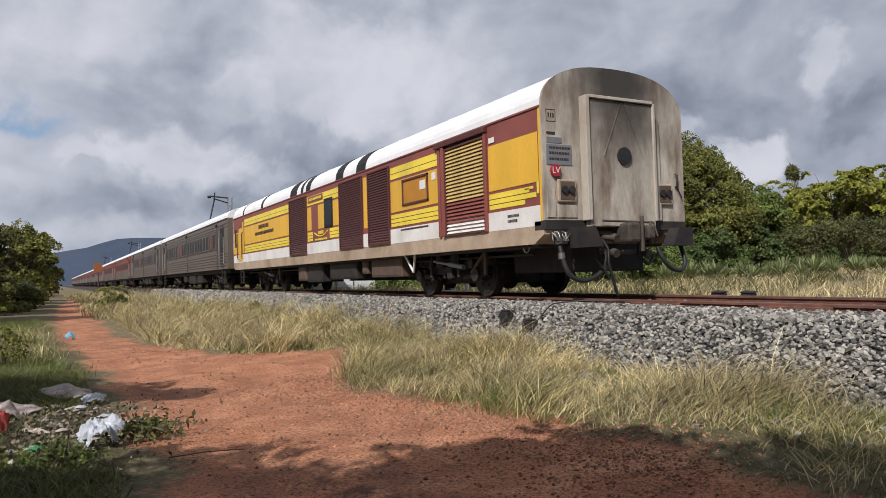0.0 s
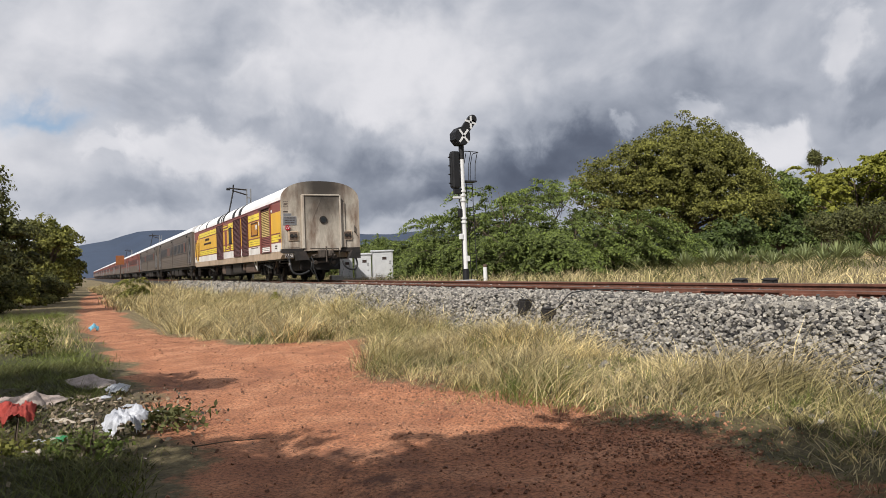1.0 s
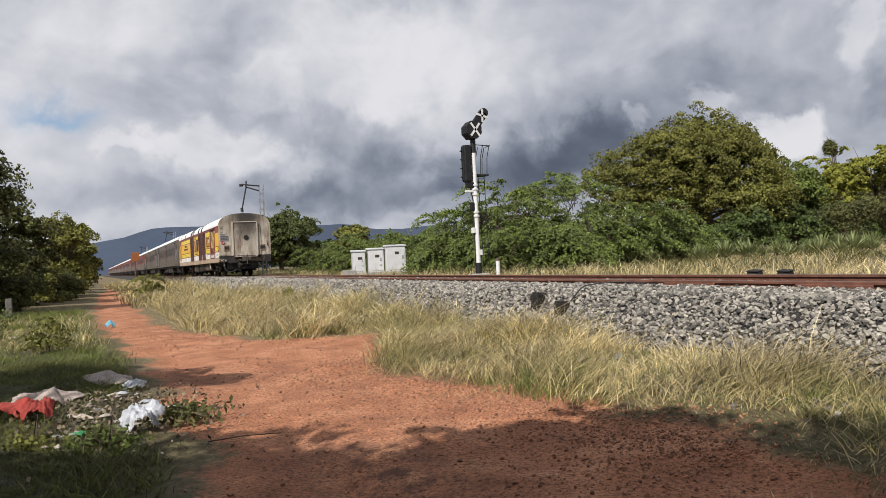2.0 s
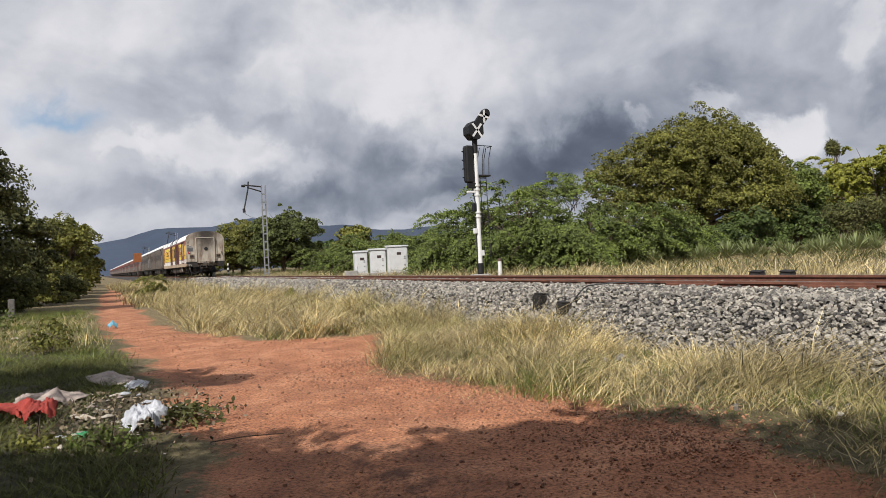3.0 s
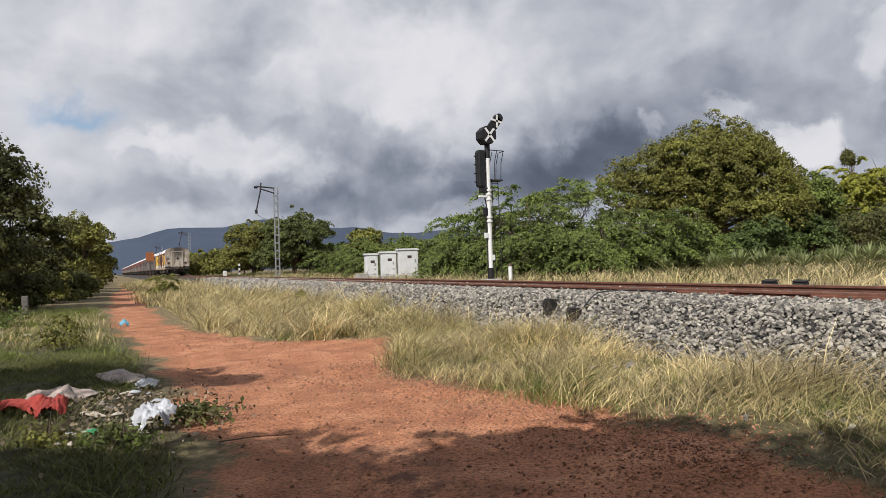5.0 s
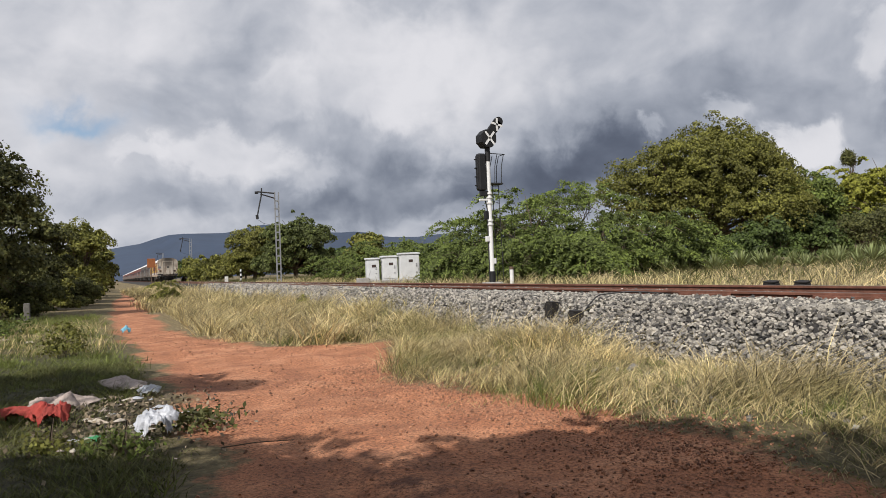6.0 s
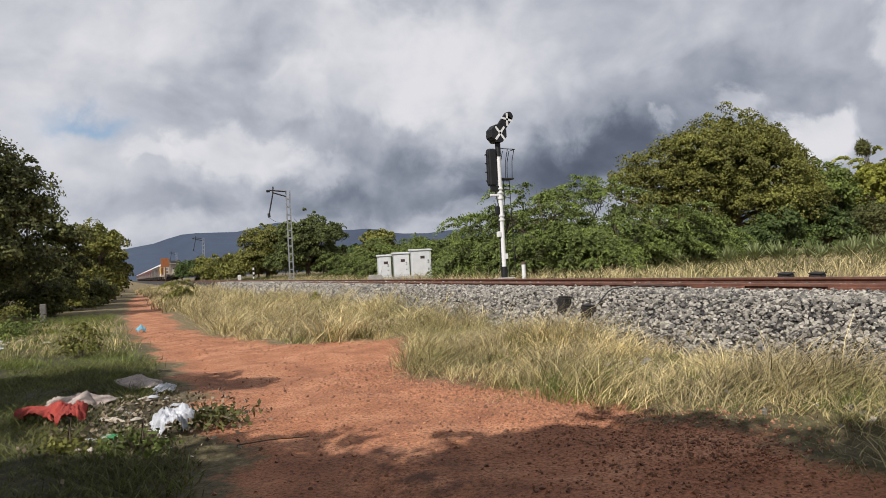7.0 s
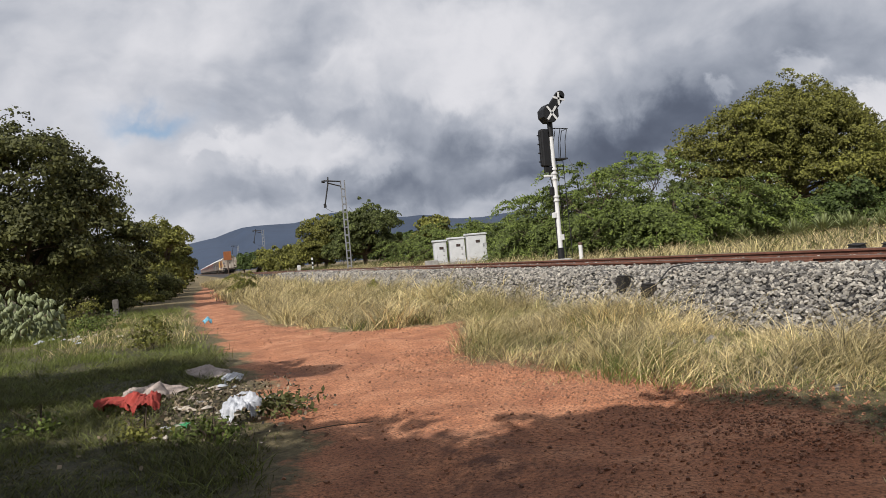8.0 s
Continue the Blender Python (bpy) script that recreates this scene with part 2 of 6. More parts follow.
COUPLER = mat("worn_brown_cast_iron", (0.10, 0.08, 0.065), 0.6, 0.3, var=0.3, scale=6, fine=50, bump=0.3, dirt=(0.17, 0.13, 0.10), dirt_amount=0.4)
RUST_BOX = mat("brown_underframe_paint", (0.12, 0.08, 0.058), 0.7, var=0.2, scale=3, bump=0.1)
RUBBER = mat("black_rubber", (0.022, 0.022, 0.022), 0.55, var=0.2, scale=9, bump=0.05)
STEEL = mat("worn_steel_tread", (0.30, 0.28, 0.26), 0.4, 0.8, var=0.15, scale=8, bump=0.05)
GLASS = mat("dark_coach_glass", (0.015, 0.018, 0.02), 0.45, var=0.1, scale=2, bump=0.0)
GREY = mat("grey_brown_coach_paint", (0.15, 0.12, 0.095), 0.5, var=0.1, scale=1.2, fine=25, bump=0.03, dirt=(0.17, 0.13, 0.10), dirt_amount=0.5)
GREY_DARK = mat("dark_grey_band_paint", (0.075, 0.055, 0.045), 0.5, var=0.1, scale=1.2, fine=25, bump=0.03)
COACH_RED = mat("brick_red_coach_paint", (0.25, 0.07, 0.045), 0.5, var=0.1, scale=1.2, fine=25, bump=0.03)
RAIL_STEEL = mat("rusty_rail_steel", (0.20, 0.085, 0.055), 0.75, 0.2, var=0.25, scale=5, fine=80, bump=0.3)
RAIL_TOP = mat("polished_rail_head", (0.30, 0.22, 0.18), 0.4, 0.7, var=0.15, scale=6, bump=0.05)
CONCRETE = mat("weathered_concrete", (0.40, 0.38, 0.35), 0.9, var=0.18, scale=4, fine=60, bump=0.4)
STONE = mat("grey_granite_ballast", (0.29, 0.28, 0.275), 0.85, var=0.22, scale=9, fine=70, bump=0.4, island=0.75)
# near-black colour stands for shade in the gaps between ballast stones
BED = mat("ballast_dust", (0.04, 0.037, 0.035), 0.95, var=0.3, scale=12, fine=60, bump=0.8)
PEBBLE = mat("reddish_pebble", (0.37, 0.19, 0.12), 0.9, var=0.2, scale=12, bump=0.3, island=0.5)
TAR_WOOD = mat("tarred_timber", (0.022, 0.019, 0.017), 0.85, var=0.4, scale=8, fine=60, stretch=(1, 1, 0.2), bump=0.5)
STRAW = mat("dry_straw_grass", (0.55, 0.47, 0.28), 0.75, var=0.26, scale=0.9, fine=14, bump=0.0, island=0.8, translucent=0.15, dirt=(0.24, 0.235, 0.085), dirt_amount=0.5)
GREEN_GRASS = mat("green_grass", (0.125, 0.132, 0.042), 0.7, var=0.25, scale=0.8, fine=14, bump=0.0, island=0.45, translucent=0.3)
BARK = mat("grey_brown_bark", (0.13, 0.095, 0.065), 0.95, var=0.3, scale=3, fine=30, stretch=(1, 1, 0.3), bump=0.8)
LEAF_OLIVE = mat("olive_leaves", (0.185, 0.19, 0.042), 0.8, var=0.25, scale=0.5, fine=4, bump=0, island=0.5, translucent=0.22)
LEAF_DEEP = mat("deep_green_leaves", (0.085, 0.125, 0.03), 0.8, var=0.25, scale=0.5, fine=4, bump=0, island=0.5, translucent=0.2)
LEAF_FRESH = mat("fresh_green_feathery_leaves", (0.13, 0.175, 0.036), 0.8, var=0.3, scale=0.5, fine=4, bump=0, island=0.5, translucent=0.15)
LEAF_YELLOW = mat("yellow_green_leaves", (0.26, 0.27, 0.04), 0.8, var=0.22, scale=0.4, fine=4, bump=0, island=0.4, translucent=0.25)
LEAF_MANGO = mat("mango_leaves", (0.105, 0.13, 0.036), 0.8, var=0.3, scale=0.5, fine=4, bump=0, island=0.5, translucent=0.15)
LEAF_DARK = mat("dusty_dark_leaves", (0.11, 0.118, 0.037), 0.8, var=0.3, scale=0.5, fine=4, bump=0, island=0.5, translucent=0.2)
AGAVE = mat("grey_green_sisal", (0.19, 0.225, 0.09), 0.55, var=0.15, scale=3, bump=0.02, island=0.3)
CACTUS = mat("prickly_pear_skin", (0.22, 0.25, 0.12), 0.6, var=0.2, scale=5, bump=0.1, random_amount=0.3)
SIGNAL_WHITE = mat("signal_post_white", (0.78, 0.78, 0.76), 0.5, var=0.06, scale=3, bump=0.03, dirt=(0.45, 0.38, 0.32), dirt_amount=0.05)
SIGNAL_BLACK = mat("matt_black_signal_paint", (0.01, 0.01, 0.011), 0.6, var=0.2, scale=5, bump=0.05)
GALVANISED = mat("galvanised_steel", (0.36, 0.365, 0.37), 0.5, 0.4, var=0.12, scale=4, bump=0.05)
CABINET = mat("grey_white_cabinet_paint", (0.62, 0.63, 0.63), 0.5, var=0.06, scale=3, bump=0.02, dirt=(0.42, 0.38, 0.33), dirt_amount=0.25)
ORANGE = mat("orange_sign_paint", (0.3, 0.1, 0.03), 0.6, var=0.12, scale=3, bump=0.03)
# distance haze is put into the hills' blue base colour
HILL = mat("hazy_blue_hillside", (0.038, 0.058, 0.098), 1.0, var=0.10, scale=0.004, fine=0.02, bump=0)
RED_CLOTH = mat("faded_red_cloth", (0.36, 0.055, 0.042), 0.9, var=0.2, scale=7, fine=120, bump=0.3)
PALE_CLOTH = mat("dusty_pale_cloth", (0.40, 0.33, 0.29), 0.9, var=0.25, scale=7, fine=90, bump=0.3)
PLASTIC_WHITE = mat("white_plastic_film", (0.62, 0.64, 0.68), 0.35, var=0.15, scale=9, bump=0.1, translucent=0.2)
PLASTIC_GREEN = mat("green_plastic_film", (0.04, 0.30, 0.12), 0.4, var=0.15, scale=9, bump=0.1)
PLASTIC_BLUE = mat("light_blue_plastic", (0.16, 0.42, 0.55), 0.4, var=0.15, scale=9, bump=0.1)
MARKS = mat("dark_lettering_paint", (0.05, 0.03, 0.025), 0.6, var=0.1, scale=9, bump=0)
LV_RED = mat("enamel_red_disc", (0.40, 0.02, 0.035), 0.4, var=0.1, scale=9, bump=0)


# ---- building tools ----
def part(name, bm, material, parent=None, label=""):
    me = bpy.data.meshes.new(name)
    bm.to_mesh(me)
    bm.free()
    me.materials.append(material)
    ob = new(name, me)
    if parent:
        ob.parent = parent
    if label:
        ob["label"] = label
    return ob


def again(ob, m, parent):
    """Another piece on the same mesh."""
    o = new(ob.name.split(".")[0], ob.data)
    o.parent = parent
    o.matrix_basis = m
    return o


def thing(name, label, category, m=None, group="", kind=""):
    e = tagged(new(name), label, category, group, kind)
    if m is not None:
        e.matrix_basis = m
    return e


def box(bm, x0, x1, y0, y1, z0, z1, bevel=0.0, m=None):
    v = [bm.verts.new((x, y, z)) for z in (z0, z1) for y in (y0, y1) for x in (x0, x1)]
    if m is not None:
        for q in v:
            q.co = m @ q.co
    fs = [bm.faces.new([v[i] for i in f]) for f in ((0, 2, 3, 1), (4, 5, 7, 6), (0, 1, 5, 4), (2, 6, 7, 3), (0, 4, 6, 2), (1, 3, 7, 5))]
    if bevel:
        es = list({e for f in fs for e in f.edges})
        bmesh.ops.bevel(bm, geom=es, offset=bevel, segments=2, affect="EDGES", profile=0.5)


def tube(bm, pts, r, n=8, r_end=None):
    """A round rod along points; tapers to r_end."""
    pts = [Vector(p) for p in pts]
    rings = []
    for i, p in enumerate(pts):
        d = (pts[min(i + 1, len(pts) - 1)] - pts[max(i - 1, 0)]).normalized()
        a = d.orthogonal().normalized() if i == 0 else (a - d * a.dot(d)).normalized()
        b = d.cross(a)
        rr = r if r_end is None else r + (r_end - r) * i / (len(pts) - 1)
        rings.append([bm.verts.new(p + (a * math.cos(k * 2 * math.pi / n) + b * math.sin(k * 2 * math.pi / n)) * rr) for k in range(n)])
    for q, s in zip(rings, rings[1:]):
        for k in range(n):
            f = bm.faces.new((q[k], q[(k + 1) % n], s[(k + 1) % n], s[k]))
            f.smooth = True
    # caps on vertices of their own, so that the rim stays crisp
    bm.faces.new([bm.verts.new(v.co) for v in rings[0][::-1]])
    bm.faces.new([bm.verts.new(v.co) for v in rings[-1]])


def boxed(*args, **kw):
    bm = bmesh.new()
    box(bm, *args, **kw)
    return bm


def tubed(*args, **kw):
    bm = bmesh.new()
    tube(bm, *args, **kw)
    return bm


def disc_x(bm, x0, x1, y, z, r, n=24):
    tube(bm, [(x0, y, z), (x1, y, z)], r, n)


def np_mesh(name, verts, faces, material, smooth=False):
    """A mesh from arrays: verts (n, 3), faces (m, k)."""
    me = bpy.data.meshes.new(name)
    m, k = faces.shape
    me.vertices.add(len(verts))
    me.vertices.foreach_set("co", np.ascontiguousarray(verts, dtype=np.float32).ravel())
    me.loops.add(m * k)
    me.loops.foreach_set("vertex_index", np.ascontiguousarray(faces, dtype=np.int32).ravel())
    me.polygons.add(m)
    me.polygons.foreach_set("loop_start", np.arange(0, m * k, k, dtype=np.int32))
    me.polygons.foreach_set("use_smooth", np.full(m, smooth))
    me.update(calc_edges=True)
    me.materials.append(material)
    return new(name, me)


# ---- the lie of the land ----
def ease(a, b, x):
    t = np.clip((x - a) / (b - a), 0, 1)
    return t * t * (3 - 2 * t)


def land(x, y):
    """Height of the ground: path, bank up to the ballast, field beyond the track."""
    x, y = np.asarray(x, float), np.asarray(y, float)
    z = 0.30 * ease(3.6, 6.4, x) + 0.50 * ease(9.5, 12.0, x) + 0.42 * ease(13, 42, x)
    z += 0.05 * ease(0.9, -0.4, x)
    near = np.exp(-((x - 1) / 30) ** 2 - (y / 60) ** 2)
    z += near * (0.025 * np.sin(1.3 * x + 0.7 * y) + 0.02 * np.sin(2.9 * y - 1.1 * x) + 0.012 * np.sin(5.1 * x + 3.3 * y))
    # wheel ruts along the path
    mid = np.interp(y, [0, 8, 16, 24, 80], [2.2, 2.3, 1.8, 0.9, 1.0])
    for off in (-0.75, 0.7):
        z -= 0.035 * np.exp(-((x - mid - off) / 0.22) ** 2) * ease(60, 30, y)
    # a dip where the path narrows
    z -= 0.12 * np.exp(-((x - 0.6) / 1.5) ** 2 - ((y - 47) / 5) ** 2)
    return z


def path_left(y):
    return np.interp(y, [0, 3, 5, 6.7, 9, 12.5, 17, 22, 26, 42, 66, 80, 400], [0.5, 0.5, 0.65, 0.9, 0.8, 0.9, 0.6, 0.25, 0.1, 0.05, 0.6, 1.3, 2.5])


def path_right(y):
    """The worn edge towards the bank, with a bare bay where feet climb to the line."""
    return np.interp(y, [0, 3, 4, 5, 6.4, 8, 9, 10, 11, 12, 13.2, 14.2, 15.2, 17, 19.6, 23.7, 30, 42, 66, 80, 400],
                     [3.6, 4.0, 4.3, 4.4, 4.2, 4.0, 3.75, 3.6, 4.1, 4.6, 4.8, 4.2, 3.2, 2.6, 2.0, 1.5, 1.45, 1.6, 1.8, 1.3, 0.5])


def path_mid(y):
    return 0.5 * (path_left(y) + path_right(y))


def path_half(y):
    return 0.5 * (path_right(y) - path_left(y))


def soil_at(x, y):
    d = (path_half(y) - np.abs(x - path_mid(y))) + 0.16 * np.sin(1.7 * y + 0.6 * x) + 0.12 * np.sin(4.3 * y + 1.9 * x)
    s = ease(-0.7, 0.5, d)
    bare = 0.5 * np.exp(-((x - 4.2) / 0.9) ** 2 - ((y - 6.5) / 3.0) ** 2)      # gravelly shoulder beside the path
    far_bare = 0.7 * np.exp(-((x - 40) / 6) ** 2 - ((y - 22) / 5) ** 2)
    return np.clip(np.maximum(s, np.maximum(bare, far_bare)), 0, 1)


def build_ground():
    xs = np.concatenate([-np.geomspace(3000, 6, 26), np.arange(-5, 7.01, 0.16), np.arange(7.5, 13, 0.5), np.geomspace(13.5, 3000, 34)])
    ys = np.concatenate([-np.geomspace(3000, 3, 22), np.arange(-2, 22.01, 0.16), np.geomspace(22.4, 4000, 80)])
    gx, gy = np.meshgrid(xs, ys)
    v = np.stack([gx, gy, land(gx, gy)], -1).reshape(-1, 3)
    nx, ny = len(xs), len(ys)
    i = (np.arange(ny - 1)[:, None] * nx + np.arange(nx - 1)[None]).ravel()
    ob = np_mesh("ground", v, np.stack([i, i + 1, i + nx + 1, i + nx], -1), EARTH, True)
    tagged(ob, "red earth track worn through dry and green grass", "ground", kind="structure")
    soil = ob.data.attributes.new("soil", "FLOAT", "POINT")
    soil.data.foreach_set("value", soil_at(v[:, 0], v[:, 1]).astype(np.float32))
    damp = ob.data.attributes.new("damp", "FLOAT", "POINT")
    wet = 0.9 * np.exp(-((v[:, 0] - 1.9) / 0.55) ** 2 - ((v[:, 1] - 4.9) / 1.0) ** 2) + 0.5 * np.exp(-((v[:, 0] - 1.2) / 0.5) ** 2 - ((v[:, 1] - 10.5) / 1.3) ** 2)
    damp.data.foreach_set("value", np.clip(wet, 0, 0.85).astype(np.float32))
    green = ob.data.attributes.new("green", "FLOAT", "POINT")
    g = 0.15 + 0.75 * ease(1.2, -0.2, v[:, 0]) * ease(26, 14, v[:, 1]) + 0.4 * np.exp(-((v[:, 0] - 4.8) / 1.2) ** 2 - ((v[:, 1] - 4) / 2.5) ** 2)
    g += 0.6 * ease(-6, -12, v[:, 0])
    green.data.foreach_set("value", np.clip(g, 0, 1).astype(np.float32))


BED_PROFILE = [(5.75, 0.02), (6.1, 0.22), (6.95, 0.93), (7.4, 0.965), (10.2, 0.965), (10.7, 0.93), (11.7, 0.60)]


def bed_z(x):
    return np.interp(x, [p[0] for p in BED_PROFILE], [p[1] for p in BED_PROFILE])


def rocks(name, centres, sizes, material, seed, flat=0.9):
    """Angular stones as one heap: each a rough eight-cornered lump."""
    rng = np.random.default_rng(seed)
    n = len(centres)
    cube = np.array([(x, y, z) for z in (-1, 1) for y in (-1, 1) for x in (-1, 1)], float) * 0.68
    quad = np.array([(0, 2, 3, 1), (4, 5, 7, 6), (0, 1, 5, 4), (2, 6, 7, 3), (0, 4, 6, 2), (1, 3, 7, 5)])
    v = cube[None] * rng.uniform(0.55, 1.25, (n, 8, 3)) * rng.uniform(0.65, 1.25, (n, 1, 3))
    q = rng.normal(size=(n, 4))
    q /= np.linalg.norm(q, axis=1)[:, None]
    w, x, y, z = q.T
    r = np.stack([np.stack([1 - 2 * (y * y + z * z), 2 * (x * y - z * w), 2 * (x * z + y * w)], -1),
                  np.stack([2 * (x * y + z * w), 1 - 2 * (x * x + z * z), 2 * (y * z - x * w)], -1),
                  np.stack([2 * (x * z - y * w), 2 * (y * z + x * w), 1 - 2 * (x * x + y * y)], -1)], 1)
    v = np.einsum("nij,nkj->nki", r, v) * sizes[:, None, None]
    v[:, :, 2] *= flat
    v += centres[:, None, :]
    f = (quad[None] + 8 * np.arange(n)[:, None, None]).reshape(-1, 4)
    return np_mesh(name, v.reshape(-1, 3), f, material)


def build_track():
    # ballast bed, coloured near-black for the shade between its stones
    bm = bmesh.new()
    ys = [-60, -10, 0, 20, 60, 150, 400, 900]
    prof = BED_PROFILE
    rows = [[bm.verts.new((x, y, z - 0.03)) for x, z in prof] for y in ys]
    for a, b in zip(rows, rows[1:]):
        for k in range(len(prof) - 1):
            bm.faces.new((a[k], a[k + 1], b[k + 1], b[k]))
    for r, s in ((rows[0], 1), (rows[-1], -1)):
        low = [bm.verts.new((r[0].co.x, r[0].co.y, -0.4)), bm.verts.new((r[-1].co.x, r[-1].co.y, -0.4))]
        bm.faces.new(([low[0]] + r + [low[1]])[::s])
    tagged(part("ballast_bed", bm, BED), "crushed stone railway embankment, bed darkened for the shade between stones", "ballast", kind="structure")
    rng = np.random.default_rng(3)
    cs, ss = [], []
    for y0, y1, dens, size in ((0.5, 9, 1000, 0.027), (9, 18, 740, 0.032), (18, 34, 380, 0.046), (34, 62, 130, 0.075)):
        n = int((7.85 - 5.8) * (y1 - y0) * dens)
        x = rng.uniform(5.8, 7.86, n)
        y = rng.uniform(y0, y1, n)
        z = bed_z(x) + rng.normal(0, 0.016, n)
        cs.append(np.stack([x, y, z], -1))
        ss.append(size * rng.uniform(0.65, 1.35, n))
        n = int(1.5 * (y1 - y0) * dens * 0.25)
        x = rng.uniform(8.05, 9.55, n)
        cs.append(np.stack([x, rng.uniform(y0, y1, n), bed_z(x) + rng.normal(0, 0.01, n) - 0.02], -1))
        ss.append(size * rng.uniform(0.65, 1.25, n))
    tagged(rocks("ballast_stones", np.concatenate(cs), np.concatenate(ss), STONE, 4), "loose grey crushed granite ballast stones", "ballast", kind="stuff")
    # strays that rolled into the grass
    n = 260
    x = 5.75 - np.abs(rng.normal(0, 0.35, n))
    y = rng.uniform(2, 20, n)
    tagged(rocks("stray_stones", np.stack([x, y, land(x, y) + 0.015], -1), rng.uniform(0.02, 0.05, n), STONE, 5), "stray grey ballast stones lying in grass", "stone", kind="stuff")
    # rails
    prof = [(-0.075, 0), (0.075, 0), (0.075, 0.012), (0.012, 0.035), (0.010, 0.125), (0.036, 0.138), (0.036, 0.165), (0.026, 0.172),
            (-0.026, 0.172), (-0.036, 0.165), (-0.036, 0.138), (-0.010, 0.125), (-0.012, 0.035), (-0.075, 0.012)]
    for side in (-1, 1):
        bm = bmesh.new()
        x0 = TRACK + side * 0.838
        a = [bm.verts.new((x0 + px, -60, RAIL - 0.172 + pz)) for px, pz in prof]
        b = [bm.verts.new((x0 + px, 900, RAIL - 0.172 + pz)) for px, pz in prof]
        for k in range(len(prof)):
            bm.faces.new((a[k], b[k], b[(k + 1) % len(prof)], a[(k + 1) % len(prof)]))
        bm.faces.new(a)
        bm.faces.new(b[::-1])
        bm.normal_update()
        r = tagged(part("rail", bm, RAIL_STEEL), "rust-brown steel rail on concrete sleepers", "rail", "running rails", "structure")
        part("rail_head", boxed(x0 - 0.03, x0 + 0.03, -60, 900, RAIL - 0.004, RAIL + 0.002), RAIL_TOP, r, "worn shiny running surface")
        if side < 0:
            for yj in (5.6, 7.9):
                j = boxed(x0 - 0.062, x0 - 0.034, yj - 0.5, yj + 0.5, RAIL - 0.135, RAIL - 0.035, 0.008)
                for k in range(4):
                    tube(j, [(x0 - 0.085, yj - 0.36 + 0.24 * k, RAIL - 0.085), (x0 - 0.05, yj - 0.36 + 0.24 * k, RAIL - 0.085)], 0.018, 6)
                part("fish_plate", j, RAIL_STEEL, r, "rusty bolted fish plate")
    # sleepers: bars of concrete, mostly buried
    bm = boxed(-1.30, 1.30, -0.12, 0.12, -0.2, 0.0, 0.02)
    s0 = part("sleeper", bm, CONCRETE)
    s0.matrix_basis = pose(TRACK, 0.3, RAIL - 0.180)
    tagged(s0, "grey concrete sleeper half buried in ballast", "sleeper", "sleepers under the track", "structure")
    for k in range(1, 110):
        copy_thing(s0, pose(TRACK, 0.3 + 0.62 * k, RAIL - 0.180))


build_ground()
build_track()


# ---- the train ----
HALF = 1.62
CAR = 23.54
PITCH = 24.75
GUTTER, APEX = 3.27, 4.04


def roof_curve(n=20, half=HALF, z0=GUTTER, z1=APEX):
    """Points of the roof's section from the camera side over the top."""
    out = []
    for k in range(n + 1):
        a = math.pi * (1 - k / n)
        c, s = math.cos(a), math.sin(a)
        out.append((half * math.copysign(abs(c) ** 0.80, c), z0 + (z1 - z0) * abs(s) ** 0.88))
    return out


def extrude_y(section, y0, y1, cap=True):
    bm = bmesh.new()
    a = [bm.verts.new((x, y0, z)) for x, z in section]
    b = [bm.verts.new((x, y1, z)) for x, z in section]
    n = len(section)
    for k in range(n):
        bm.faces.new((a[k], a[(k + 1) % n], b[(k + 1) % n], b[k]))
    if cap:
        bm.faces.new(a[::-1])
        bm.faces.new(b)
    bmesh.ops.recalc_face_normals(bm, faces=bm.faces)
    return bm


WHEEL_R = 0.457


def wheelset(parent, y):
    bm = bmesh.new()
    for s in (-1, 1):
        disc_x(bm, s * 0.80, s * 0.925, 0, 0, WHEEL_R, 32)
        disc_x(bm, s * 0.765, s * 0.80, 0, 0, WHEEL_R + 0.028, 32)
        disc_x(bm, s * 0.925, s * 0.935, 0, 0, WHEEL_R - 0.07, 32)
        disc_x(bm, s * 0.935, s * 0.99, 0, 0, 0.13, 16)
        for k in range(6):
            a = k * math.pi / 3
            tube(bm, [(s * 0.93, 0.25 * math.cos(a), 0.25 * math.sin(a)), (s * 0.955, 0.25 * math.cos(a), 0.25 * math.sin(a))], 0.03, 6)
    disc_x(bm, -0.8, 0.8, 0, 0, 0.085, 12)
    for x in (-0.35, 0.35):
        disc_x(bm, x - 0.05, x + 0.05, 0, 0, 0.32, 24)
    w = part("wheelset", bm, IRON, parent, "dark steel wheelset with brake discs")
    w.matrix_basis = pose(0, y, WHEEL_R)
    return w


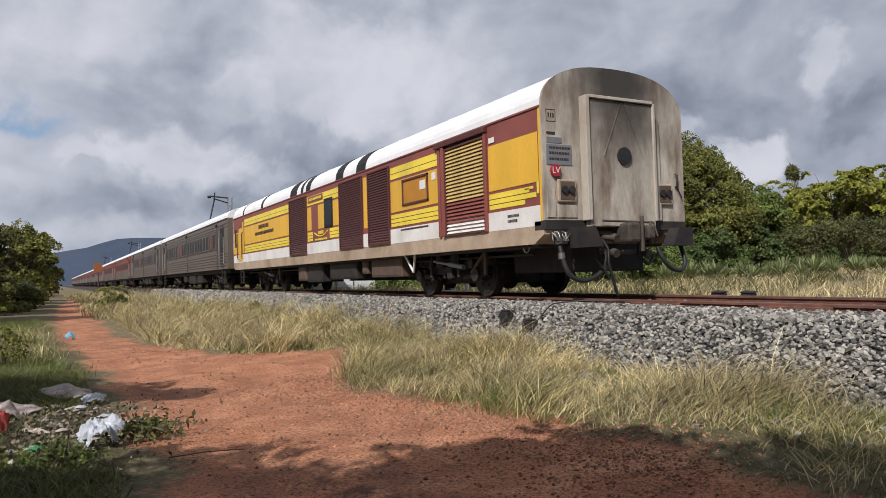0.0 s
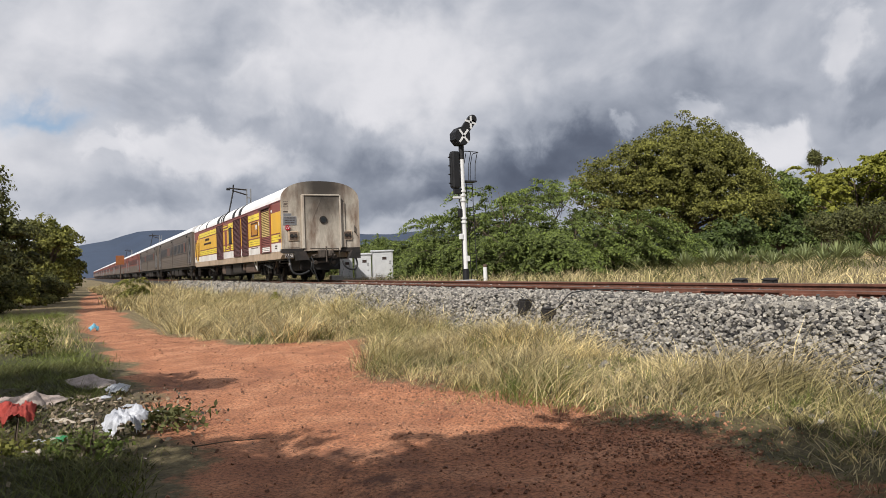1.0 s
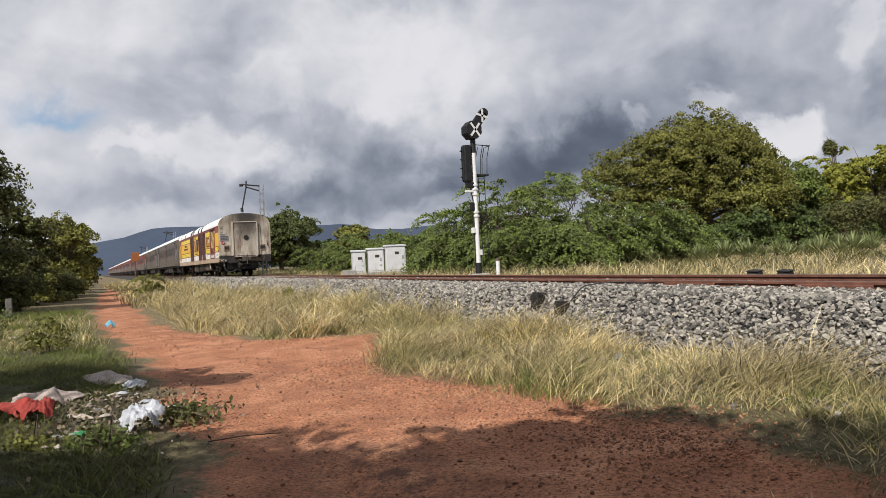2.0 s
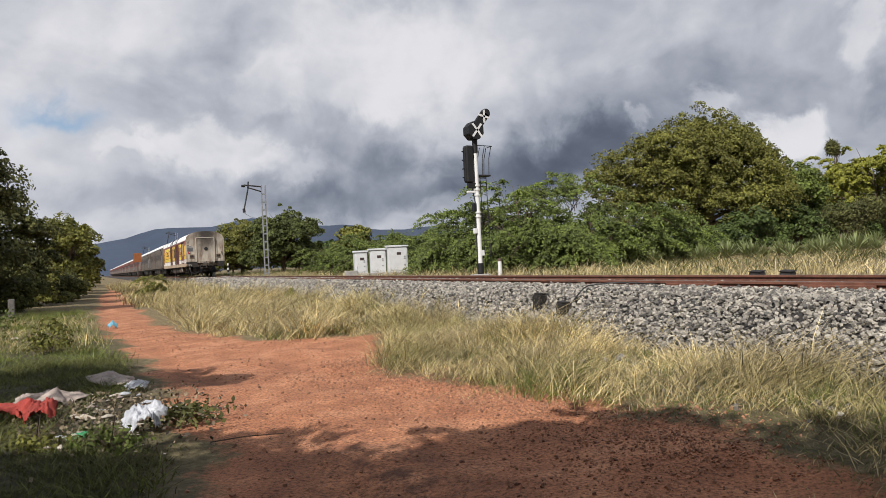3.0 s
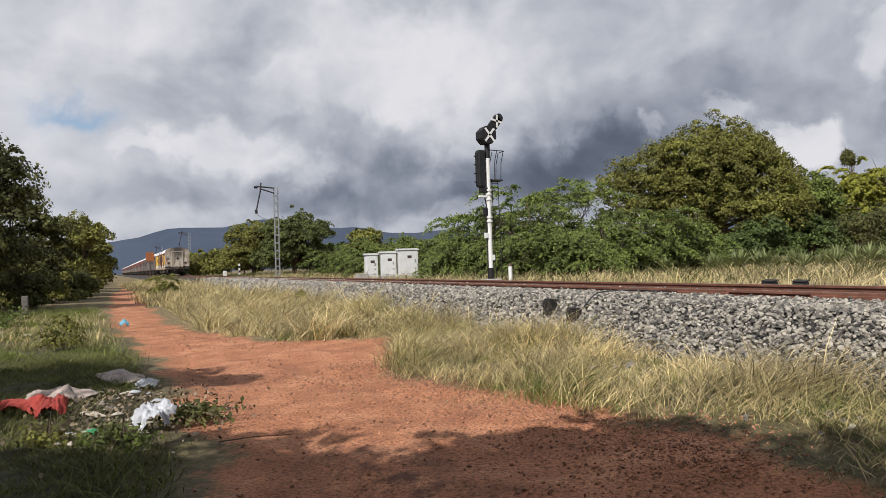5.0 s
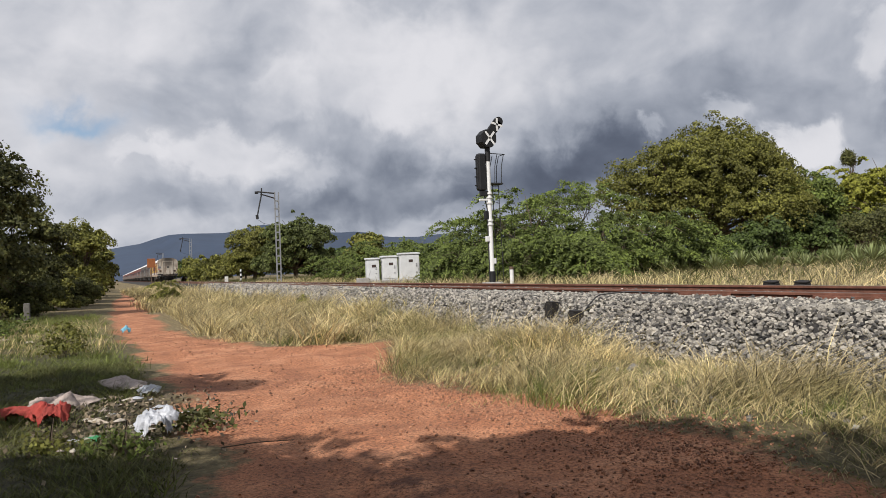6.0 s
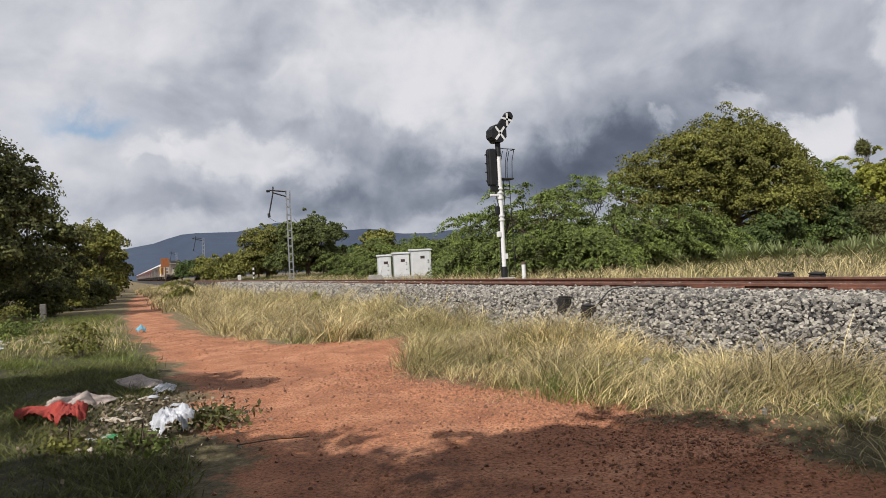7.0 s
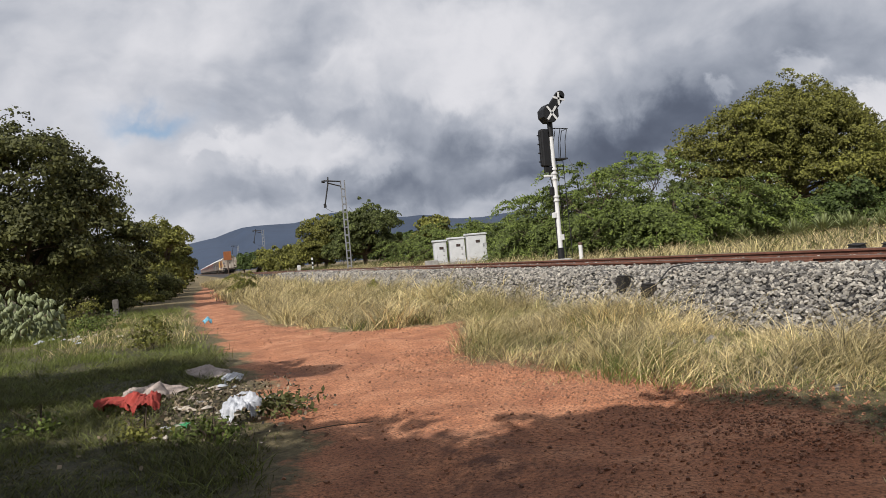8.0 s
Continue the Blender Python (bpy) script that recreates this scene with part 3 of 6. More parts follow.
def bogie(parent, yc):
    bm = bmesh.new()
    for s in (-1, 1):
        x = s * 1.03
        # side frame, dipped in the middle
        for (ya, za), (yb, zb) in zip([(-1.75, 0.72), (-1.0, 0.74), (-0.55, 0.56), (0.55, 0.56), (1.0, 0.74)], [(-1.0, 0.74), (-0.55, 0.56), (0.55, 0.56), (1.0, 0.74), (1.75, 0.72)]):
            d = Vector((0, yb - ya, zb - za))
            m = Matrix.Translation((x, yc + (ya + yb) / 2, (za + zb) / 2)) @ pose(0, 0, 0, math.degrees(math.atan2(d.z, d.y)))
            box(bm, -0.07, 0.07, -d.length / 2 - 0.03, d.length / 2 + 0.03, -0.085, 0.085, 0, m)
    box(bm, -1.0, 1.0, yc - 0.28, yc + 0.28, 0.52, 0.70, 0.02)
    for ya in (-1.75, 1.75):
        tube(bm, [(-1.0, yc + ya, 0.72), (1.0, yc + ya, 0.72)], 0.06, 8)
    part("bogie_frame", bm, IRON, parent, "dusty dark bogie frame")
    # bolster widened to a black block that closes the view under the car
    part("bolster", boxed(-0.72, 0.72, yc - 1.55, yc + 1.55, 0.26, 0.88, 0.04), BLACK_BOX, parent, "black bolster and brake gear, widened to fill the dark under the car")
    for s in (-1, 1):
        for ya in (-1.28, 1.28):
            b = bmesh.new()
            tube(b, [(s * 0.97, yc + ya, WHEEL_R), (s * 1.20, yc + ya, WHEEL_R)], 0.14, 14)
            box(b, s * 1.03 - 0.09, s * 1.03 + 0.09, yc + ya - 0.16, yc + ya + 0.16, 0.33, 0.60, 0.02)
            # control arm towards the bogie's middle
            g = 1 if ya < 0 else -1
            tube(b, [(s * 1.06, yc + ya, 0.46), (s * 1.06, yc + ya + g * 0.62, 0.40)], 0.075, 8, 0.055)
            part("axle_box", b, IRON, parent)
            b = bmesh.new()
            pts = [(s * 1.06 + 0.075 * math.cos(a * 0.9), yc + ya - g * 0.27 + 0.075 * math.sin(a * 0.9), 0.40 + 0.36 * a / 40) for a in range(41)]
            tube(b, pts, 0.019, 5)
            part("coil_spring", b, IRON, parent)
        for ya in (-0.33, 0.33):
            b = tubed([(s * 1.05, yc + ya, 0.62), (s * 1.05, yc + ya, 0.98)], 0.15, 14)
            part("air_spring", b, RUBBER, parent)
        b = bmesh.new()
        tube(b, [(s * 1.22, yc - 0.9, 0.62), (s * 1.22, yc - 0.25, 0.70)], 0.055, 8)
        tube(b, [(s * 1.22, yc - 0.25, 0.70), (s * 1.22, yc + 0.45, 0.78)], 0.032, 8)
        part("yaw_damper", b, GALVANISED, parent, "dusty grey yaw damper")
        for ya in (0.62, -0.62):
            b = bmesh.new()
            tube(b, [(s * 1.18, yc + ya, 0.42), (s * 1.18, yc + ya, 0.72)], 0.05, 8)
            tube(b, [(s * 1.18, yc + ya, 0.72), (s * 1.18, yc + ya, 0.93)], 0.03, 8)
            part("damper", b, IRON, parent)
        b = bmesh.new()
        rr = random.Random(int(yc * 10) + s)
        for k in range(12):
            ya, za = yc + rr.uniform(-1.7, 1.7), rr.uniform(0.35, 0.9)
            tube(b, [(s * rr.uniform(0.95, 1.2), ya, za), (s * rr.uniform(0.95, 1.25), ya + rr.uniform(-0.4, 0.4), za + rr.uniform(-0.25, 0.25))], rr.uniform(0.015, 0.04), 6)
        for k in range(5):
            ya, za, q = yc + rr.uniform(-1.5, 1.5), rr.uniform(0.4, 0.85), rr.uniform(0.05, 0.11)
            box(b, s * 1.14 - q, s * 1.14 + q * 0.6, ya - q, ya + q, za - q, za + q, 0.015)
        part("brake_rigging", b, IRON, parent, "dusty brake rods and cylinders")
        b = bmesh.new()
        box(b, s * 1.18 - 0.03, s * 1.18 + 0.03, yc - 1.75, yc - 1.66, 0.45, 0.95, 0.01)
        tube(b, [(s * 1.18, yc - 1.7, 0.92), (s * 1.18, yc - 1.15, 0.50)], 0.035, 8)
        part("brake_lever", b, RUST_BOX, parent)


def coupling_gear(parent, y, d):
    """Drawgear on an end at y; d is the outward sense along y."""
    b = bmesh.new()
    box(b, -0.16, 0.16, min(y, y + d * 0.55), max(y, y + d * 0.55), 0.95, 1.23, 0.03)
    box(b, -0.30, -0.02, min(y + d * 0.35, y + d * 0.62), max(y + d * 0.35, y + d * 0.62), 0.93, 1.27, 0.05)
    box(b, 0.06, 0.22, min(y + d * 0.40, y + d * 0.70), max(y + d * 0.40, y + d * 0.70), 0.98, 1.22, 0.04)
    tube(b, [(0.0, y + d * 0.60, 0.78), (0.0, y + d * 0.60, 1.38)], 0.035, 8)
    tube(b, [(0.30, y + d * 0.5, 0.9), (0.30, y + d * 0.5, 1.3)], 0.03, 8)
    for x, z in ((-0.42, 0.80), (0.40, 0.78), (0.48, 1.02), (-0.40, 1.05)):
        tube(b, [(x, y, z), (x * 0.9, y + d * 0.30, z - 0.03)], 0.05, 8)
        tube(b, [(x * 0.9, y + d * 0.28, z - 0.02), (x * 0.9, y + d * 0.38, z - 0.05)], 0.075, 8)
    box(b, -0.5, 0.5, min(y + d * 0.1, y + d * 0.2), max(y + d * 0.1, y + d * 0.2), 0.74, 0.82, 0.01)
    tube(b, [(-0.55, y + d * 0.25, 1.32), (0.62, y + d * 0.25, 1.30)], 0.02, 6)
    tube(b, [(0.62, y + d * 0.25, 1.30), (0.66, y + d * 0.3, 1.05)], 0.02, 6)
    part("coupler", b, COUPLER, parent, "worn brown iron centre coupler")


def under_box(parent, y0, y1, z0, z1, x0=-1.42, x1=-0.7, material=None):
    b = boxed(x0, x1, y0, y1, z0, z1, 0.03)
    box(b, x0 - 0.012, x0 + 0.02, y0 + 0.06, y1 - 0.06, z0 + 0.05, z1 - 0.05, 0.008)
    for y in (y0 + 0.1, y1 - 0.1):
        box(b, x0 + 0.15, x0 + 0.2, y - 0.03, y + 0.03, z1, 1.0)
    return part("equipment_box", b, material or IRON, parent)


def louvre(parent, y0, y1, z0, z1, step, material, frame_mat, x=-HALF, depth=0.035, bars=1):
    """Slatted panel on the side: a frame, a black sheet for the shade inside, and sloping slats."""
    part("louvre_back", boxed(x - 0.004, x + 0.0, y0, y1, z0, z1), BLACK, parent)
    f = bmesh.new()
    for a, b, c, d in ((y0 - 0.04, y0, z0 - 0.04, z1 + 0.04), (y1, y1 + 0.04, z0 - 0.04, z1 + 0.04), (y0, y1, z0 - 0.04, z0), (y0, y1, z1, z1 + 0.04)):
        box(f, x - depth - 0.012, x, a, b, c, d, 0.004)
    part("louvre_frame", f, frame_mat, parent)
    first = None
    n = int((z1 - z0) / step)
    for j in range(bars):
        ya, yb = y0 + (y1 - y0) * j / bars + 0.004, y0 + (y1 - y0) * (j + 1) / bars - 0.004
        for k in range(n):
            z = z0 + (k + 0.5) * (z1 - z0) / n
            mt = material(z) if callable(material) else material
            key = (mt.name, j)
            if first is None:
                first = {}
            if key not in first:
                b = boxed(-0.006, 0.006, ya, yb, -step * 0.52, step * 0.52, 0, pose(0, 0, 0, 0, 32, 0))
                o = part("slat", b, mt, parent)
                o.matrix_basis = pose(x - depth * 0.55, 0, z)
                first[key] = o
            else:
                again(first[key], pose(x - depth * 0.55, 0, z), parent)


def panel(parent, name, y0, y1, z0, z1, material, proud=0.004, x=-HALF, label="", thick=0.004):
    return part(name, boxed(x - proud - thick, x - proud, y0, y1, z0, z1), material, parent, label)


def bars(parent, name, material, rows, x=-HALF - 0.02, label=""):
    """Writing that cannot be read: rows of (y0, y1, z0, z1) cut into short bars."""
    rng = random.Random(7)
    for y0, y1, z0, z1 in rows:
        y = y0
        while y < y1:
            w = rng.uniform(0.3, 0.8) * (z1 - z0)
            part(name, boxed(x - 0.003, x, y, min(y + w, y1), z0 + rng.uniform(0, 0.15) * (z1 - z0), z1), material, parent, label)
            y += w + 0.25 * (z1 - z0)


def power_car():
    car = thing("power_car", "yellow maroon and white generator car, last of the train", "train car")
    # shell, sole bar, roof
    part("body", extrude_y([(-HALF, 1.25), (HALF, 1.25), (HALF, GUTTER), (-HALF, GUTTER)], 0.03, CAR - 0.03), MAROON, car, "maroon painted car body")
    sole = [(-HALF - 0.006, 0.95), (HALF + 0.006, 0.95), (HALF + 0.006, 1.252), (-HALF - 0.006, 1.252)]
    part("sole_bar", extrude_y(sole, 0.32, CAR - 0.32), BEIGE, car, "dusty beige sole bar")
    for ya, yb in ((0.04, 0.32), (CAR - 0.04, CAR - 0.32)):
        for s in (-1, 1):
            b = bmesh.new()
            v = [b.verts.new((s * (HALF + 0.006), y, z)) for y, z in ((ya, 1.252), (yb, 1.252), (yb, 0.95), (ya, 1.10))]
            w = [b.verts.new((q.co.x - s * 0.5, q.co.y, q.co.z)) for q in v]
            b.faces.new(v)
            b.faces.new(w[::-1])
            for k in range(4):
                b.faces.new((v[k], v[(k + 1) % 4], w[(k + 1) % 4], w[k]))
            bmesh.ops.recalc_face_normals(b, faces=b.faces)
            part("sole_end", b, BEIGE, car, "chamfered beige end of the sole bar")
    part("roof", extrude_y(roof_curve(24), 0.05, CAR - 0.05), ROOF, car, "white painted arched roof")
    b = bmesh.new()
    for s in (-1, 1):
        box(b, s * HALF - 0.02, s * HALF + 0.02, 0.05, CAR - 0.05, GUTTER - 0.02, GUTTER + 0.012)
    part("rain_gutter", b, MAROON, car)
    # roof bands and hatches
    for y0, y1 in ((7.7, 8.35), (9.35, 9.95), (12.3, 12.75), (13.05, 13.3), (13.75, 14.5), (18.2, 18.5), (21.4, 21.6)):
        sec = [(x * 1.006, z + 0.012) for x, z in roof_curve(16)]
        part("roof_vent", extrude_y(sec, y0, y1), BLACK, car, "dark vent band across the roof")
    for k in range(9):
        y = 1.2 + 2.6 * k
        sec = [(x * 1.003, z + 0.007) for x, z in roof_curve(16)]
        part("roof_seam", extrude_y(sec, y, y + 0.02), ROOF, car)
    # painted side, both sides alike
    for s in (-1,):
        x = -HALF
        panel(car, "white_band", 0.12, CAR - 0.1, 1.255, 1.60, WHITE, label="dusty white lower band")
        def livery(y0, y1, top_stripe):
            top = 2.74 if top_stripe else 2.85
            panel(car, "yellow_panel", y0, y1, 2.00, top, YELLOW, label="ochre yellow side panel")
            for z0, z1 in ((1.655, 1.735), (1.75, 1.835), (1.85, 1.945)):
                panel(car, "lemon_stripe", y0, y1, z0, z1, LEMON)
            if top_stripe:
                for z0, z1 in ((2.80, 2.92), (2.935, 3.08)):
                    panel(car, "lemon_stripe", y0, y1, z0, z1, LEMON)
        livery(0.55, 1.70, False)
        panel(car, "yellow_panel", 0.14, 0.55, 2.0, 2.85, YELLOW)
        for y0, y1, z0, z1 in ((0.42, 0.55, 1.85, 1.92), (0.22, 0.55, 1.75, 1.835), (0.30, 0.55, 1.90, 1.945), (0.14, 0.2, 1.80, 2.0)):
            panel(car, "lemon_stripe", y0, y1, z0, z1, LEMON)
        panel(car, "corner_strip", 0.03, 0.12, 1.26, 3.25, YELLOW, proud=0.002, label="ochre corner strip")
        livery(3.72, 6.14, True)
        panel(car, "yellow_panel", 7.58, 7.88, 1.75, 3.08, YELLOW)
        livery(9.74, 12.65, True)
        livery(14.66, 21.35, True)
        panel(car, "yellow_panel", 21.5, 21.75, 1.65, 3.0, YELLOW)
        panel(car, "yellow_panel", 22.4, 23.4, 1.65, 2.6, YELLOW)
        # louvred openings
        for y0, y1 in ((6.24, 7.50), (7.98, 9.62), (12.75, 14.55)):
            louvre(car, y0, y1, 1.30, 3.12, 0.062, DARK_MAROON, DARK_MAROON)
        # open sliding door way with slatted doors set back
        zone = lambda z: WHITE if z < 1.50 else (MAROON if z < 1.98 else LOUVRE_GOLD)
        louvre(car, 1.84, 3.32, 1.30, 3.04, 0.072, zone, DARK_MAROON, bars=2)
        # recess shade below the door rail, drawn as a proud black strip
        part("door_header", boxed(-HALF - 0.012, -HALF - 0.002, 1.80, 3.36, 3.082, 3.125), BLACK, car, "black strip standing for the shade above the sliding door")
        b = boxed(-HALF - 0.09, -HALF, 1.72, 3.75, 3.13, 3.24, 0.012)
        part("door_rail", b, DARK_MAROON, car, "maroon sliding door rail")
        b = boxed(-HALF - 0.07, -HALF, 3.36, 3.48, 1.26, 3.13, 0.01)
        box(b, -HALF - 0.05, -HALF, 3.56, 3.66, 1.26, 3.13, 0.01)
        part("door_post", b, MAROON, car, "maroon door post")
        b = boxed(-HALF - 0.05, -HALF, 1.74, 1.83, 1.26, 3.13, 0.01)
        part("door_post", b, MAROON, car)
        # framed board with a paper notice
        b = bmesh.new()
        for y0, y1, z0, z1 in ((4.15, 5.46, 2.10, 2.15), (4.15, 5.46, 2.66, 2.71), (4.15, 4.20, 2.10, 2.71), (5.41, 5.46, 2.10, 2.71)):
            box(b, -HALF - 0.035, -HALF, y0, y1, z0, z1, 0.006)
        part("board_frame", b, DARK_MAROON, car)
        panel(car, "board", 4.2, 5.41, 2.15, 2.66, OCHRE_DARK, proud=0.01, label="darker ochre notice board")
        panel(car, "notice", 4.28, 4.55, 2.38, 2.58, WHITE, proud=0.018, label="pale paper notice")
        panel(car, "notice", 3.80, 3.98, 2.52, 2.68, WHITE, proud=0.012, label="white stencilled plate")
        panel(car, "notice", 1.46, 1.66, 2.90, 3.00, WHITE, proud=0.012)
        # small window, red shutter, emblem
        b = boxed(-HALF - 0.03, -HALF, 10.24, 10.98, 1.98, 2.86, 0.02)
        wf = part("window_frame", b, BLACK, car)
        part("pane", boxed(-HALF - 0.036, -HALF - 0.031, 10.32, 10.90, 2.06, 2.78), GLASS, wf)
        panel(car, "shutter", 11.58, 12.20, 1.98, 2.74, MAROON, proud=0.012, label="maroon shutter")
        panel(car, "name_board", 11.1, 12.5, 2.88, 3.06, MAROON, proud=0.02, label="maroon board with worn yellow writing")
        bars(car, "lettering", LEMON, [(11.2, 12.4, 2.93, 3.01)], -HALF - 0.03)
        panel(car, "emblem_ground", 10.55, 12.1, 1.62, 1.97, MAROON, proud=0.011)
        b = bmesh.new()
        tube(b, [(-HALF - 0.02, 10.7 + 1.2 * k / 10, 1.76 + 0.13 * (k / 5 - 1) ** 2) for k in range(11)], 0.018, 6)
        for k in range(3):
            box(b, -HALF - 0.025, -HALF - 0.017, 11.08 + 0.17 * k, 11.2 + 0.17 * k, 1.83, 1.93)
        part("emblem", b, LEMON, car, "yellow painted crest")
        bars(car, "lettering", LEMON, [(10.75, 11.9, 1.64, 1.70)], -HALF - 0.02)
        bars(car, "lettering", MARKS, [(17.4, 18.9, 2.50, 2.66), (16.7, 19.5, 2.26, 2.39)], -HALF - 0.012, "dark lettering in two lines")
        bars(car, "lettering", MARKS, [(0.75, 1.1, 1.46, 1.51), (0.8, 1.1, 1.37, 1.42)], -HALF - 0.012)
        bars(car, "lettering", MARKS, [(4.2, 5.6, 1.53, 1.57)], -HALF - 0.012)
        # end door with hand rails
        panel(car, "door", 21.78, 22.38, 1.30, 2.75, YELLOW, proud=0.012, label="narrow ochre end door")
        for y in (21.62, 22.45):
            part("hand_rail", tubed([(-HALF - 0.02, y, 1.40), (-HALF - 0.07, y, 1.45), (-HALF - 0.07, y, 2.5), (-HALF - 0.02, y, 2.55)], 0.018, 6), DARK_MAROON, car)
        panel(car, "window", 22.85, 23.15, 1.95, 2.75, GLASS, proud=0.012)
        b = bmesh.new()
        for z in (0.35, 0.6, 0.85):
            box(b, -1.60, -1.40, 21.8, 22.3, z, z + 0.03, 0.005)
        for y in (21.8, 22.3):
            box(b, -1.60, -1.55, y - 0.02, y + 0.02, 0.33, 1.0)
        part("step_ladder", b, IRON, car)
    # rear end wall
    sec = [(-HALF - 0.01, 1.34), (HALF + 0.01, 1.34)] + [(x * 1.006, z + 0.008) for x, z in roof_curve(24)][::-1]
    part("end_wall", extrude_y(sec, 0.0, 0.05), CREAM, car, "cream end wall, rain-streaked and smoked at the top")
    part("end_wall", extrude_y(sec, CAR - 0.05, CAR), CREAM, car)
    part("head_stock", boxed(-HALF - 0.008, HALF + 0.008, 0.0, 0.3, 1.17, 1.338, 0.01), BLACK_BOX, car, "dark grimy headstock")
    # gangway: plate, flange and rim
    b = boxed(-0.76, 0.76, -0.13, 0.0, 1.22, 3.44, 0.02)
    part("gangway_plate", b, CREAM, car, "stained blanking plate over the gangway")
    b = bmesh.new()
    box(b, -0.83, -0.74, -0.18, 0.0, 1.33, 3.48, 0.012)
    box(b, 0.74, 0.80, -0.16, 0.0, 1.33, 3.46, 0.012)
    box(b, -0.74, 0.74, -0.17, 0.0, 3.445, 3.50, 0.008)
    part("gangway_rim", b, CREAM_RIM, car, "pale raised gangway rim")
    part("gangway_step", boxed(0.80, 1.0, -0.055, 0.0, 1.34, 3.20, 0.02), CREAM, car)
    for sx, sz in ((-1, 1), (1, 1)):
        part("brace", boxed(-0.012, 0.012, -0.006, 0.006, -0.55, 0.55, 0.003, Matrix.Translation((0.05 + sx * 0.24, -0.134, 2.95)) @ pose(0, 0, 0, 0, -sx * 24, 0)), CREAM, car)
    b = bmesh.new()
    tube(b, [(0.04, -0.165, 2.47), (0.04, -0.10, 2.47)], 0.155, 28)
    wf = part("porthole_frame", b, IRON, car, "dark round porthole rim")
    part("pane", tubed([(0.04, -0.172, 2.47), (0.04, -0.166, 2.47)], 0.115, 24), GLASS, wf)
    # tail lamps
    for x in (-1.17, 1.09):
        lamp = part("tail_lamp_box", boxed(x - 0.2, x + 0.2, -0.05, 0.0, 1.64, 2.03, 0.02), BEIGE, car, "square tail lamp housing")
        part("lamp_recess", boxed(x - 0.15, x + 0.15, -0.057, -0.051, 1.68, 1.99), RUST_BOX, lamp)
        for dx, mt in ((-0.075, BLACK), (0.08, IRON)):
            part("lens", tubed([(x + dx, -0.09, 1.85), (x + dx, -0.058, 1.85)], 0.065, 16), mt, lamp)
    part("cabinet_door", boxed(-1.58, -1.40, -0.02, 0.0, 1.38, 1.86, 0.008), CREAM, car)
    part("cabinet_door", boxed(-1.36, -0.94, -0.015, 0.0, 1.38, 1.60, 0.006), CREAM, car)
    part("data_plate", boxed(-1.56, -1.02, -0.012, 0.0, 2.27, 2.62, 0.004), PLATE, car, "blue-grey data plate")
    bars_end(car)
    part("stencil_patch", boxed(-1.54, -1.22, -0.008, 0.0, 2.64, 2.74, 0.002), PLATE, car)
    # last-vehicle disc
    disc = part("last_vehicle_board", tubed([(-1.40, -0.05, 2.17), (-1.40, -0.02, 2.17)], 0.105, 24), LV_RED, car, "round red last-vehicle board")
    cu = bpy.data.curves.new("lettering", "FONT")
    cu.body, cu.size, cu.extrude, cu.align_x, cu.align_y = "LV", 0.15, 0.001, "CENTER", "CENTER"
    cu.materials.append(WHITE)
    txt = new("lettering", cu)
    txt.parent = disc
    txt.matrix_basis = pose(-1.40, -0.053, 2.17, 90, 0, 0)
    part("board_bracket", tubed([(-1.36, -0.03, 2.10), (-1.28, -0.03, 1.97)], 0.02, 6), IRON, car)
    part("door_handle", tubed([(1.40, -0.02, 1.98), (1.40, -0.06, 2.0), (1.40, -0.06, 2.2), (1.40, -0.02, 2.22)], 0.02, 6), IRON, car)
    part("lamp_iron", tubed([(1.41, -0.03, 2.0), (1.54, -0.03, 1.78)], 0.012, 6), IRON, car)
    # below the headstock
    part("buffer_plate", extrude_y([(-1.16, 1.21), (-0.76, 1.21), (-0.60, 0.88), (-1.14, 0.86)], -0.26, 0.02), BLACK_BOX, car, "black tapered steel step plate")
    part("buffer_plate", extrude_y([(1.54, 1.21), (1.20, 1.21), (1.04, 0.88), (1.54, 0.88)], -0.26, 0.02), BLACK_BOX, car)
    coupling_gear(car, 0.05, -1)
    coupling_gear(car, CAR, 1)
    def hang(pts, r, label):
        c = []
        for i in range(len(pts) - 1):
            p0, p1, p2, p3 = (Vector(pts[max(i - 1, 0)]), Vector(pts[i]), Vector(pts[i + 1]), Vector(pts[min(i + 2, len(pts) - 1)]))
            for k in range(5):
                t = k / 5
                c.append(0.5 * (2 * p1 + (p2 - p0) * t + (2 * p0 - 5 * p1 + 4 * p2 - p3) * t * t + (3 * p1 - p0 - 3 * p2 + p3) * t ** 3))
        c.append(Vector(pts[-1]))
        part("hose", tubed(c, r, 8), RUBBER, car, label)
    hang([(-1.36, 0.0, 1.02), (-1.36, -0.08, 0.72), (-1.28, -0.16, 0.42), (-1.05, -0.2, 0.31), (-0.78, -0.2, 0.36), (-0.62, -0.18, 0.44)], 0.042, "thick black power cable loop")
    part("cable_plug", tubed([(-1.36, 0.02, 1.12), (-1.36, -0.02, 0.92)], 0.085, 12), IRON, car)
    part("cable_plug", tubed([(-1.36, -0.06, 0.78), (-1.36, -0.07, 0.68)], 0.06, 12), STEEL, car)
    b = bmesh.new()
    rng = random.Random(5)
    for k in range(14):
        x0 = -1.5 + rng.uniform(0, 0.32)
        tube(b, [(x0, 0.05, 1.1 + rng.uniform(0, 0.05)), (x0 + rng.uniform(-.08, .08), -0.05, 1.13), (x0 + rng.uniform(-.1, .1), -0.08, 0.98)], 0.012, 5)
    part("jumper_wire", b, STEEL, car, "tangle of grey jumper wires")
